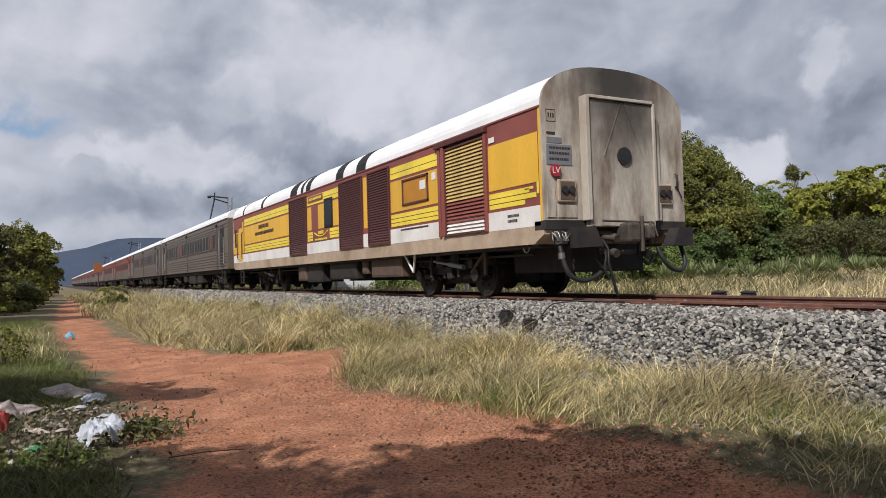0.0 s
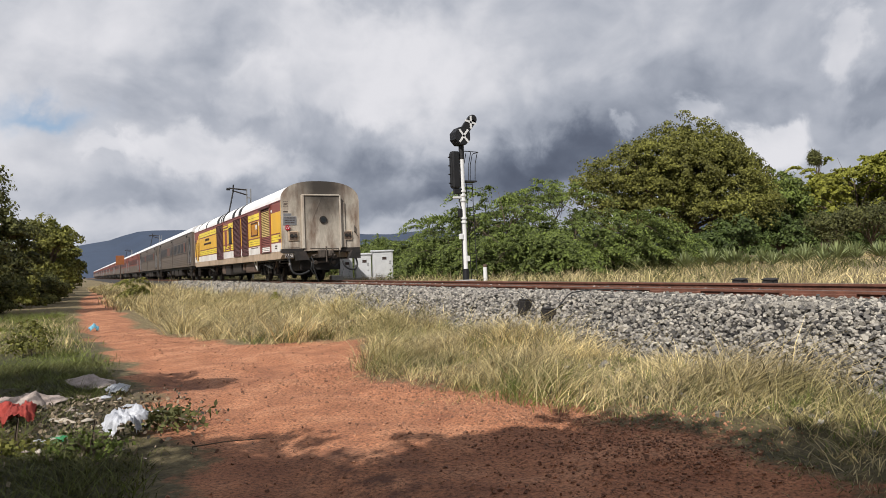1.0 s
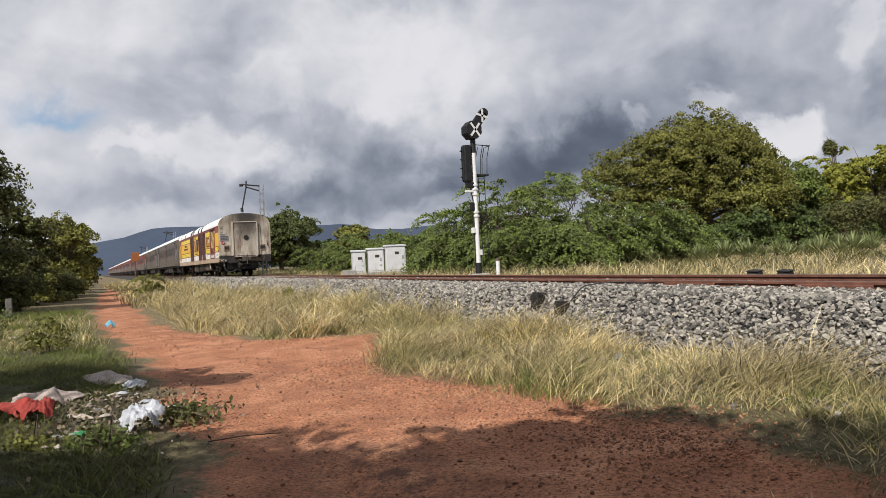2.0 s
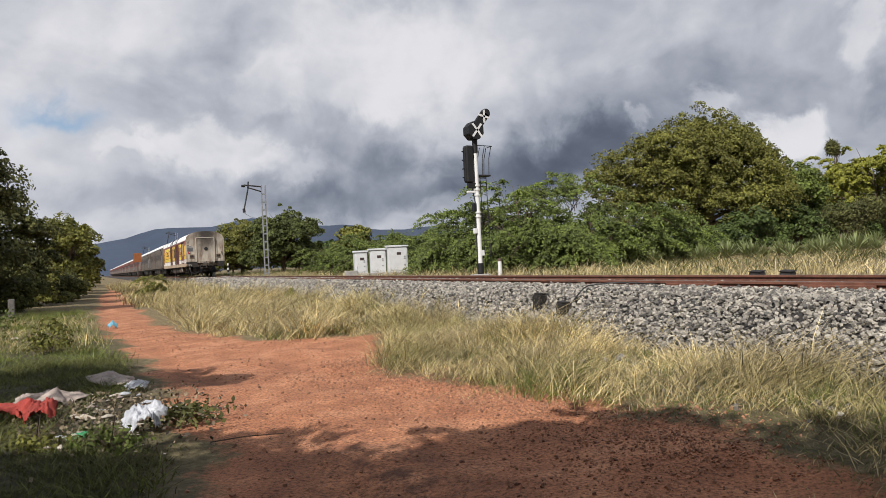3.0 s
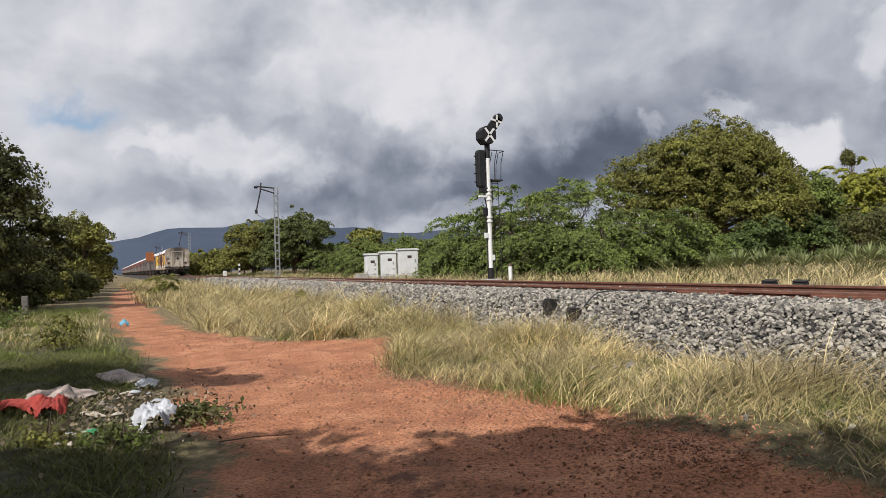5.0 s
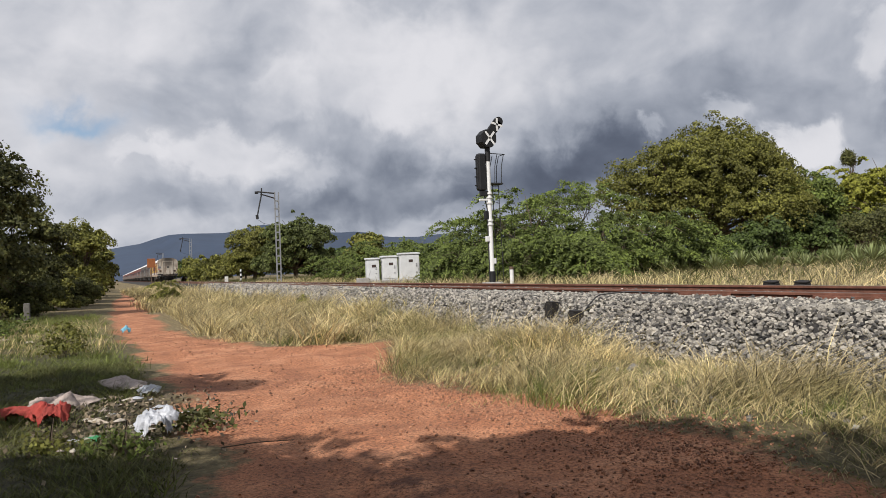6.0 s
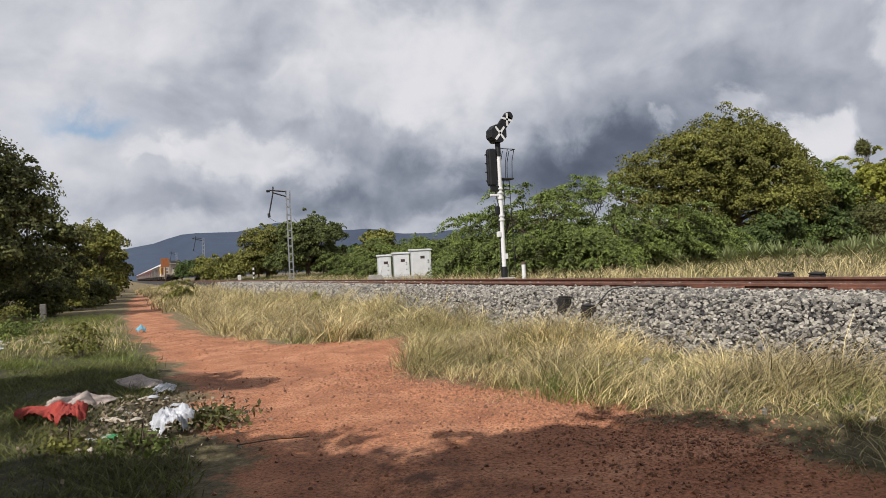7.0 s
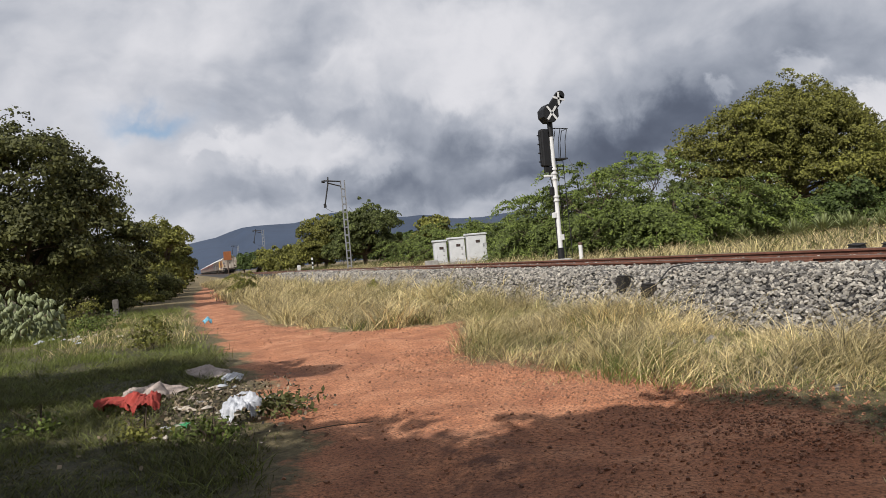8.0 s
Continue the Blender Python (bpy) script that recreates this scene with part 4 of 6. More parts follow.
    hang([(-0.50, -0.10, 1.0), (-0.44, -0.18, 0.82), (-0.46, -0.2, 0.6), (-0.38, -0.2, 0.35), (-0.30, -0.18, 0.12), (-0.26, -0.18, 0.03)], 0.026, "hanging brake hose nearly touching the ground")
    hang([(-0.62, -0.1, 0.95), (-0.52, -0.2, 0.75), (-0.55, -0.2, 0.5), (-0.45, -0.2, 0.32)], 0.022, "black brake hose")
    hang([(0.35, -0.1, 0.98), (0.25, -0.2, 0.72), (0.42, -0.25, 0.56), (0.62, -0.2, 0.75)], 0.026, "black brake hose")
    hang([(1.40, -0.05, 0.95), (1.42, -0.15, 0.62), (1.28, -0.2, 0.44), (1.05, -0.2, 0.46), (0.86, -0.18, 0.62), (0.80, -0.1, 0.85)], 0.04, "thick black power cable loop")
    part("tow_eye", tubed([(-1.58, 0.62 + 0.09 * math.sin(a / 12 * 2 * math.pi), 0.90 + 0.09 * math.cos(a / 12 * 2 * math.pi)) for a in range(13)], 0.016, 6), IRON, car)
    # running gear
    sets = []
    for yc in (CAR / 2 - 7.45, CAR / 2 + 7.45):
        bogie(car, yc)
        for dy in (-1.28, 1.28):
            sets.append(wheelset(car, yc + dy))
    part("underframe", boxed(-1.45, 1.45, 0.4, CAR - 0.4, 0.90, 1.24, 0.03), BLACK_BOX, car, "black underframe")
    # sill made a black block, filling the dark below the floor
    part("centre_sill", boxed(-0.55, 0.55, 0.5, CAR - 0.5, 0.62, 0.90, 0.03), BLACK_BOX, car)
    part("brake_cylinder", tubed([(0.2, 0.6, 0.72), (0.2, 1.5, 0.72)], 0.22, 14), BLACK_BOX, car)
    # black block added to fill the dark behind the hoses
    part("drag_box", boxed(-0.85, 0.85, 0.3, 2.1, 0.45, 0.95, 0.04), BLACK_BOX, car)
    under_box(car, 6.05, 7.95, 0.45, 0.92, material=RUST_BOX)
    under_box(car, 8.2, 8.6, 0.55, 0.92, material=RUST_BOX)
    under_box(car, 9.0, 11.2, 0.42, 0.92)
    under_box(car, 11.9, 13.4, 0.35, 0.92)
    under_box(car, 13.5, 14.4, 0.40, 0.90, material=RUST_BOX)
    under_box(car, 8.6, 14.0, 0.35, 0.92, 0.3, 1.3)
    part("air_pipe", tubed([(-1.15, 1.0, 0.80), (-1.15, CAR - 1, 0.80)], 0.03, 6), IRON, car)
    # white support struts beside the bogie
    b = bmesh.new()
    tube(b, [(-1.5, 5.72, 0.98), (-1.4, 5.45, 0.55)], 0.03, 6)
    tube(b, [(-1.5, 5.15, 0.98), (-1.4, 5.45, 0.55)], 0.03, 6)
    part("strut", b, WHITE, car, "pale steel struts")
    return car, sets


def bars_end(car):
    rng = random.Random(9)
    b = bmesh.new()
    for z in (2.35, 2.45, 2.54):
        x = -1.50
        while x < -1.10:
            w = rng.uniform(0.02, 0.06)
            box(b, x, x + w, -0.016, -0.0125, z, z + 0.04)
            x += w + 0.015
    box(b, -1.54, -1.36, -0.003, -0.0005, 2.78, 2.83)
    part("lettering", b, MARKS, car)
    b = bmesh.new()
    for z0, z1, x0, x1 in ((3.0, 3.012, -1.54, -1.34), (3.20, 3.212, -1.54, -1.34), (3.0, 3.212, -1.54, -1.528), (3.0, 3.212, -1.352, -1.34)):
        box(b, x0, x1, -0.003, -0.0005, z0, z1)
    for k in range(3):
        box(b, -1.50 + 0.05 * k, -1.475 + 0.05 * k, -0.003, -0.0005, 3.07, 3.15)
    part("lettering", b, MARKS, car)


LOUVRE_GOLD = mat("dusty_gold_louvre_paint", (0.56, 0.40, 0.15), 0.5, var=0.12, scale=3, bump=0.03)
OCHRE_DARK = mat("dark_ochre_paint", (0.50, 0.22, 0.025), 0.5, var=0.08, scale=2, bump=0.03)
CREAM_RIM = mat("pale_cream_paint", (0.52, 0.465, 0.385), 0.55, var=0.12, scale=3, fine=30, stretch=(1, 1, 0.3), bump=0.05, dirt=(0.3, 0.2, 0.13), dirt_amount=0.4)
PLATE = mat("blue_grey_plate", (0.20, 0.205, 0.215), 0.5, var=0.12, scale=4, bump=0.02)
BLACK_BOX = mat("grimy_black_steel", (0.028, 0.025, 0.023), 0.7, 0.1, var=0.3, scale=5, bump=0.2, dirt=(0.07, 0.05, 0.04), dirt_amount=0.4)


def coach(label, body, band, roof, window_rows, shutters, lower=None):
    """A day coach: body, roof, window band, panes, doors, running gear."""
    car = thing("coach", label, "train car", group="coaches of the train")
    eaves = 3.46
    part("body", extrude_y([(-HALF, 1.05), (HALF, 1.05), (HALF, eaves), (-HALF, eaves)], 0.0, CAR), body, car)
    part("roof", extrude_y(roof_curve(18, HALF, eaves, APEX), 0.0, CAR), roof, car, "pale arched roof")
    part("rain_gutter", boxed(-HALF - 0.03, -HALF, 0.1, CAR - 0.1, eaves - 0.05, eaves, 0.005), band, car)
    part("vestibule", boxed(-1.1, 1.1, -0.62, CAR + 0.62, 1.2, 3.5, 0.05), BLACK, car, "black rubber gangway")
    if lower:
        panel(car, "lower_side", 0.05, CAR - 0.05, 1.06, 1.98, lower, proud=0.002, label="grey lower side panelling")
    panel(car, "window_band", 2.6, CAR - 2.6, 2.02, 2.98, band)
    for z in (1.22, 1.36, 1.50, 1.64, 1.78, 3.06, 3.20):
        part("side_rib", boxed(-HALF - 0.022, -HALF, 0.2, CAR - 0.2, z, z + 0.045, 0.006), lower if lower and z < 2 else body, car)
    for y in (2.45, 11.77, CAR - 2.45):
        part("side_post", boxed(-HALF - 0.03, -HALF, y - 0.06, y + 0.06, 1.1, 3.4, 0.01), band, car)
        part("lamp", boxed(-HALF - 0.09, -HALF, y - 0.12, y + 0.12, 3.18, 3.30, 0.02), BLACK, car)
    fr = None
    for k, y in enumerate(window_rows):
        if fr is None:
            fr = part("window_frame", boxed(-HALF - 0.028, -HALF - 0.008, -0.37, 0.37, 2.08, 2.90, 0.01), body, car)
            fr.matrix_basis = pose(0, y, 0)
            pn = part("pane", boxed(-HALF - 0.034, -HALF - 0.029, -0.29, 0.29, 2.14, 2.84), GLASS, fr)
        else:
            f2 = again(fr, pose(0, y, 0), car)
            again(pn, Matrix(), f2)
        if k in shutters:
            part("blind", boxed(-HALF - 0.040, -HALF - 0.035, y - 0.27, y + 0.10, 2.16, 2.82), COACH_RED, car, "reddish window blind")
    for y in (1.3, CAR - 1.3):
        # door panels stand proud; near-black colour stands for their recess shade
        panel(car, "door", y - 0.42, y + 0.42, 1.15, 3.15, BLACK_BOX, proud=0.012, label="coach door coloured near-black for the shade of its recess")
        panel(car, "door_window", y - 0.2, y + 0.2, 2.1, 2.8, GLASS, proud=0.02)
        for dy in (-0.52, 0.52):
            part("hand_rail", tubed([(-HALF - 0.05, y + dy, 1.3), (-HALF - 0.05, y + dy, 2.6)], 0.02, 6), GALVANISED, car)
        b = bmesh.new()
        for z in (0.35, 0.6, 0.85):
            box(b, -1.60, -1.35, y - 0.3, y + 0.3, z, z + 0.03)
        for dy in (-0.3, 0.3):
            box(b, -1.60, -1.55, y + dy - 0.02, y + dy + 0.02, 0.33, 1.1)
        part("step_ladder", b, IRON, car)
    part("underframe", boxed(-1.45, 1.45, 0.4, CAR - 0.4, 0.85, 1.06), BLACK_BOX, car)
    for yc in (CAR / 2 - 7.45, CAR / 2 + 7.45):
        bogie(car, yc)
        for dy in (-1.28, 1.28):
            wheelset(car, yc + dy)
    under_box(car, 8.0, 9.5, 0.4, 0.85)
    under_box(car, 10.2, 12.4, 0.35, 0.85)
    under_box(car, 13.4, 14.6, 0.45, 0.85)
    return car


def train_y(t):
    """Where the train's rear end is at t seconds."""
    return 9.55 + 17.9 * t + 0.36 * t * t


POWER, WHEELSETS = power_car()
rows_a = [3.2 + 0.88 * k for k in range(10)] + [12.4 + 0.88 * k for k in range(10)]
grey_car = coach("grey-brown day coach with dark windows and white roof", GREY, GREY_DARK, ROOF, rows_a, (1, 12, 13))
red_car = coach("brick-red and grey day coach with white roof", COACH_RED, COACH_RED, ROOF, rows_a, (), GREY)
COACHES = [grey_car]
for k in range(1, 15):
    COACHES.append(red_car if k == 2 else copy_thing(grey_car if k == 1 else red_car, pose(0, 0, 0)))


# ---- plants ----
def at(az, dist):
    return dist * math.sin(radians(az)), dist * math.cos(radians(az))


def leaves(name, centres, size, rng, material, droop=0.0, long=1.6, outward=None):
    """Many small diamond leaves as one mesh."""
    n = len(centres)
    face = rng.normal(size=(n, 3))
    if outward is not None:
        face = face * 0.62 + outward + np.array([0, 0, 0.1])
    face /= np.linalg.norm(face, axis=1)[:, None]
    u = np.cross(face, rng.normal(size=(n, 3)))
    u[:, 2] -= droop * 0.8
    u /= np.linalg.norm(u, axis=1)[:, None]
    v = np.cross(face, u)
    v /= np.linalg.norm(v, axis=1)[:, None]
    s = (size * rng.uniform(0.6, 1.35, n))[:, None]
    c = centres
    pts = np.stack([c - u * s * long * 0.5, c + v * s * 0.5, c + u * s * long * 0.5, c - v * s * 0.5], 1)
    f = np.arange(4 * n).reshape(n, 4)
    return np_mesh(name, pts.reshape(-1, 3), f, material)


def clump_points(blobs, n, rng, clump=0.55, per=26, shell=0.55, floor=None, spray=0.0):
    """Leaf places: blobs (x, y, z, rx, ry, rz) filled by clumps near their skin, with gaps between."""
    vol = np.array([b[3] * b[4] + b[4] * b[5] + b[3] * b[5] for b in blobs])
    out, ways = [], []
    for b, share in zip(blobs, vol / vol.sum()):
        m = max(4, int(n * share / per))
        d = rng.normal(size=(m, 3))
        d /= np.linalg.norm(d, axis=1)[:, None]
        d[:, 2] = np.where(d[:, 2] < -0.35, -d[:, 2] * 0.5, d[:, 2])
        r = rng.uniform(shell, 1.0, m) ** 0.6 * (1 + 0.10 * np.sin(5 * d[:, 0] + 3 * d[:, 2] + b[0]) + 0.09 * np.sin(7 * d[:, 1] - 4 * d[:, 2]))
        r *= rng.uniform(0.9, 1.12, m)
        c = np.array(b[:3]) + d * r[:, None] * np.array(b[3:6])
        k = per
        puff = rng.normal(size=(m, k, 3))
        puff /= np.linalg.norm(puff, axis=2)[:, :, None]
        puff[:, :, 2] = np.abs(puff[:, :, 2]) * 1.1 - 0.35
        p = c[:, None] + puff * rng.uniform(0.55, 1.0, (m, k, 1)) * clump * rng.uniform(0.35, 1.5, (m, 1, 1))
        face = 0.55 * d[:, None] + 0.65 * puff
        if spray:
            # flat fans of arching twigs that hang at their tips, with gaps between the fans
            fan = np.arange(m) // 7
            c, d = c[fan * 7], d[fan * 7]
            c = c + d * np.array(b[3:6]) * (rng.uniform(0, 1, m)[fan * 7] > 0.75)[:, None] * rng.uniform(0.05, 0.32, m)[fan * 7][:, None]
            g = d * np.array([1, 1, 0.35]) + rng.normal(0, 0.42, (m, 3)) * np.array([1, 1, 0.35])
            g[:, 2] = np.abs(g[:, 2]) * 0.6
            g /= np.linalg.norm(g, axis=1)[:, None]
            t = np.linspace(-0.45, 0.8, k)[None, :, None] * spray * rng.uniform(0.6, 1.25, (m, 1, 1))
            p = c[:, None] + g[:, None] * t + rng.normal(0, 0.035, (m, k, 3))
            p[:, :, 2] -= 0.5 * (t[:, :, 0] + 0.25) ** 2 / spray
            face = np.repeat((0.4 * g + np.array([-0.2, -0.3, 0.6]))[:, None], k, 1)
        face = face.reshape(-1, 3)
        out.append(p.reshape(-1, 3))
        ways.append(face)
    p, w = np.concatenate(out), np.concatenate(ways)
    if floor is not None:
        keep = p[:, 2] > floor
        p, w = p[keep], w[keep]
    return p, w


def limbs(base, blobs, r, rng, parent, material=None, lean=(0, 0), fork=0.35):
    """Tapered trunk with limbs out to the crown's masses."""
    bm = bmesh.new()
    top = np.mean([b[:3] for b in blobs], 0)
    f = Vector((base[0] + lean[0], base[1] + lean[1], base[2] + fork * (top[2] - base[2])))
    tube(bm, [Vector(base) - Vector((0, 0, 0.2)), Vector(base) + Vector((0.05, 0.03, 0.3)), f], r, 10, r * 0.75)
    for b in blobs:
        tip = Vector(b[:3]) + Vector((0, 0, 0.4 * b[5]))
        mid = f.lerp(tip, 0.5) + Vector((rng.uniform(-.3, .3), rng.uniform(-.3, .3), rng.uniform(-.1, .3)))
        tube(bm, [f, mid, tip], r * 0.5, 7, r * 0.1)
        for k in range(5):
            d = rng.normal(size=3)
            d /= np.linalg.norm(d)
            q = Vector(np.array(b[:3]) + d * np.array(b[3:6]) * 0.95)
            s = f.lerp(tip, rng.uniform(0.45, 0.9))
            tube(bm, [s, s.lerp(q, 0.5) + Vector((0, 0, 0.12)), q], r * 0.2, 5, r * 0.04)
    return part("trunk", bm, material or BARK, parent)


def tree(name, label, base, blobs, n, size, material, seed, r=0.2, clump=0.55, droop=0.0, long=1.6, floor=None, lean=(0, 0), shell=0.55, per=70, category="tree", group="", spray=0.0):
    rng = np.random.default_rng(seed)
    z = float(land(base[0], base[1]))
    e = thing(name, label, category, pose(base[0], base[1], z), group)
    limbs((0, 0, 0), blobs, r, rng, e, lean=lean)
    p, w = clump_points(blobs, n, rng, clump, per, shell, floor, spray)
    c = leaves("crown", p, size, rng, material, droop, long, w)
    c.parent = e
    return e


def blob_set(h, r, n, seed, low=0.25, flat=0.75):
    """Crown masses for a rounded tree of height h and crown radius r, above its foot."""
    rng = random.Random(seed)
    out = [(0, 0, h * 0.30, r * 0.80, r * 0.80, h * 0.27)] if low <= 0.12 else []
    out += [(0, 0, h - r * flat * 0.75, r * 0.72, r * 0.72, r * flat * 0.75)]
    for k in range(n):
        a = 2 * math.pi * k / n + rng.uniform(-.3, .3)
        q = r * rng.uniform(0.48, 0.66)
        z = h * rng.uniform(low + 0.12, 0.72)
        s = r * rng.uniform(0.36, 0.52)
        out.append((q * math.cos(a), q * math.sin(a), z, s, s, min(s * 0.85, h - z)))
    return out


def build_trees():
    # broad tree beyond the track
    x, y = at(45.2, 45)
    masses = [(1.0, 5.6, 3.5), (2.6, 6.6, 2.1), (-0.6, 6.9, 1.9), (1.5, 7.0, 1.7), (3.9, 5.6, 2.0), (3.6, 4.4, 2.3), (4.2, 3.0, 2.1), (4.0, 1.7, 1.6), (-2.8, 5.2, 2.3),
              (-4.6, 5.0, 1.5), (-3.4, 3.4, 2.2), (-1.0, 3.0, 3.0), (2.0, 2.6, 2.8), (-3.0, 6.6, 1.2), (0.4, 4.4, 2.7), (-1.6, 4.8, 2.0)]
    big = [(0.71 * q + 0.25 * math.sin(3 * q), -0.70 * q + 0.8 * math.sin(5 * q + 1), 0.94 * h, w, w, w * 0.92) for q, h, w in masses]
    tree("tree", "broad rounded olive-green shade tree behind sisal", (x, y), big, 130000, 0.088, LEAF_OLIVE, 11, r=0.32, clump=0.46, floor=0.3, per=60, shell=0.5)
    for az, d, h, r, sd in ((49.5, 41, 2.4, 1.9, 12), (46.8, 40, 1.6, 1.4, 112), (52.6, 46, 2.8, 1.8, 113), (55.5, 52, 2.6, 2.2, 114), (59.0, 54, 2.6, 2.4, 115), (63, 54, 2.8, 2.4, 116)):
        x, y = at(az, d)
        tree("shrub", "dark green shrub below the field trees", (x, y), blob_set(h, r, 7, sd, low=0.0), 8000, 0.11, LEAF_DEEP, sd, r=0.08, clump=0.42, category="shrub", floor=0.02, group="shrubs below the field trees")
    x, y = at(52.4, 50)
    tree("tree", "slender light green tree with thin trunk", (x, y), blob_set(5.4, 2.5, 9, 6, low=0.1), 20000, 0.12, LEAF_FRESH, 13, r=0.12, clump=0.55, floor=0.5)
    for az, d, h, r, sd in ((57.3, 58, 7.0, 4.8, 14), (63.0, 60, 7.6, 5.5, 15), (54.6, 66, 6.8, 3.4, 16), (60.5, 64, 7.4, 4.5, 117)):
        x, y = at(az, d)
        tree("tree", "flat-topped yellow-green thorn tree", (x, y), blob_set(h, r, 11, sd, low=0.2, flat=0.55), 30000, 0.15, LEAF_YELLOW, sd, r=0.22, clump=0.8, floor=1.0, group="thorn trees beyond the field", spray=0.9, per=22)
    for az, d, h, r, sd in ((55.8, 47, 2.6, 1.7, 17), (58.2, 48, 3.0, 2.0, 18), (61.5, 47, 3.0, 2.0, 19)):
        x, y = at(az, d)
        tree("thorn_bush", "bare grey-brown thorn bush with thin leaves", (x, y), blob_set(h, r, 7, sd, low=0.2), 6000, 0.08, LEAF_DARK, sd, r=0.09, clump=0.7, category="shrub", floor=0.5, group="thorn bushes beyond the field")
    x, y = at(55.2, 84)
    tree("palm", "dark palmyra palm rising behind other trees", (x, y), [(0, 0, 10.0, 0.75, 0.75, 0.6), (-0.2, 0, 9.5, 0.6, 0.6, 0.4)], 900, 0.13, LEAF_DARK, 20, r=0.16, clump=0.35, long=8.0, category="palm")
    # feathery bushes behind the signal
    for az, d, h, r, sd in ((17.6, 55, 2.4, 2.6, 30), (20.2, 50, 3.1, 3.0, 31), (23.0, 46, 2.9, 3.0, 32), (25.8, 42, 2.9, 2.8, 33), (28.8, 38, 4.0, 2.7, 34), (31.8, 35, 4.9, 2.8, 35), (35.0, 37, 5.1, 2.9, 36),
                            (33.6, 31, 2.4, 2.0, 37), (38.0, 33, 3.2, 2.4, 38), (41.2, 35, 3.1, 2.3, 39), (43.9, 37, 2.6, 2.0, 40), (21.6, 43, 1.9, 1.8, 41), (26.5, 35, 2.0, 1.9, 42), (30.0, 32, 2.0, 1.6, 43), (36.2, 29.5, 2.0, 1.5, 143)):
        x, y = at(az, d)
        tree("thorn_bush", "feathery bright green mesquite bush with drooping sprays", (x, y), blob_set(h, r, 11, sd, low=-0.05, flat=0.6), 17000, 0.065, LEAF_FRESH, sd, r=0.10, clump=0.62, long=2.2, category="shrub", group="mesquite bushes along the line", shell=0.4, per=30, floor=0.03, spray=1.25)
    # round dark trees by the mast
    x, y = at(13.3, 78)
    tree("tree", "dense dark mango tree with pale leaf clusters", (x, y), blob_set(7.0, 4.3, 12, 44, low=0.05, flat=0.8), 60000, 0.14, LEAF_MANGO, 44, r=0.3, clump=0.5, droop=0.3, floor=0.1)
    x, y = at(10.2, 88)
    tree("tree", "rounded olive-green tree behind the mast", (x, y), blob_set(6.8, 4.2, 11, 45, low=0.05), 50000, 0.14, LEAF_OLIVE, 45, r=0.3, clump=0.55, floor=0.1)
    for az, d, h, r, sd in ((6.6, 120, 4.2, 4.0, 46), (5.0, 150, 4.2, 4.4, 47), (8.0, 112, 4.0, 3.6, 48), (16.9, 92, 3.8, 3.0, 49), (19.0, 84, 5.0, 2.5, 50), (3.9, 190, 4.6, 4.6, 51), (9.5, 130, 5, 4, 52), (14.8, 100, 4.5, 4, 53)):
        x, y = at(az, d)
        tree("tree", "distant green roadside tree beyond the line", (x, y), blob_set(h, r, 8, sd, low=0.0), 9000, 0.26, LEAF_DEEP if sd % 2 else LEAF_OLIVE, sd, r=0.2, clump=0.8, floor=0.05, group="far trees along the line")
    # trees on the path's other side
    shade = "tall dusty dark green tree shading the path"
    low_blobs = [(0, 0, 6.3, 3.2, 3.2, 2.5), (-3.0, -0.5, 6.5, 3.2, 3.0, 2.4), (2.2, 0.3, 4.4, 2.0, 2.0, 2.1), (0, -1, 3.0, 3.6, 2.6, 2.6), (-3.6, -1.2, 3.0, 3.0, 2.6, 2.7),
                 (2.4, 1, 2.0, 1.8, 1.8, 1.8), (1.2, -1.8, 4.0, 1.6, 1.5, 1.2), (2.9, 1.2, 5.9, 1.2, 1.2, 1.0), (-1.5, -2.2, 1.6, 3.4, 1.6, 1.5)]
    tree("tree", shade, (-6.9, 34.6), low_blobs, 80000, 0.105, LEAF_DARK, 60, r=0.25, clump=0.6, floor=0.1)
    tree("tree", "tall dusty dark tree further from the path", (-14.5, 35), blob_set(9.4, 5.0, 10, 160, low=0.05), 26000, 0.16, LEAF_DARK, 160, r=0.3, clump=0.7, floor=0.1)
    tree("tree", "dusty dark tree crowding the path", (-5.0, 46), blob_set(6.3, 3.2, 11, 61, low=0.0), 30000, 0.13, LEAF_DARK, 61, r=0.2, clump=0.55, floor=0.05)
    tree("tree", "dusty green tree leaning over the path", (-2.4, 57), blob_set(5.9, 2.8, 11, 62, low=0.0), 28000, 0.13, LEAF_OLIVE, 62, r=0.18, clump=0.55, floor=0.05)
    for x, y, h, r, sd in ((-2.0, 69, 5.0, 2.4, 63), (-2.2, 82, 4.8, 2.6, 64), (-2.5, 100, 4.4, 2.6, 65), (-3.5, 125, 5, 3.5, 66), (-10, 47, 6, 4.0, 68)):
        tree("tree", "dusty green tree in the row beside the path", (x, y), blob_set(h, r, 9, sd, low=0.0), 12000, 0.17, LEAF_OLIVE if sd % 2 else LEAF_DARK, sd, r=0.16, clump=0.55, floor=0.03, group="trees beside the path")
    for x, y, h, r, sd in ((-3.5, 38.5, 1.8, 1.4, 173), (-3.0, 44, 1.7, 1.4, 174),
                           (-1.9, 51, 1.9, 1.4, 175), (-1.7, 62, 1.9, 1.5, 176), (-1.9, 75, 2.2, 1.7, 178), (-6.0, 40, 2.6, 2.2, 179)):
        tree("shrub", "dark low shrub crowding under the path's trees", (x, y), blob_set(h, r, 8, sd, low=-0.1), 9000, 0.085, LEAF_DARK if sd % 3 else LEAF_OLIVE, sd, r=0.06, clump=0.34, category="shrub", floor=0.0, group="undergrowth beside the path")
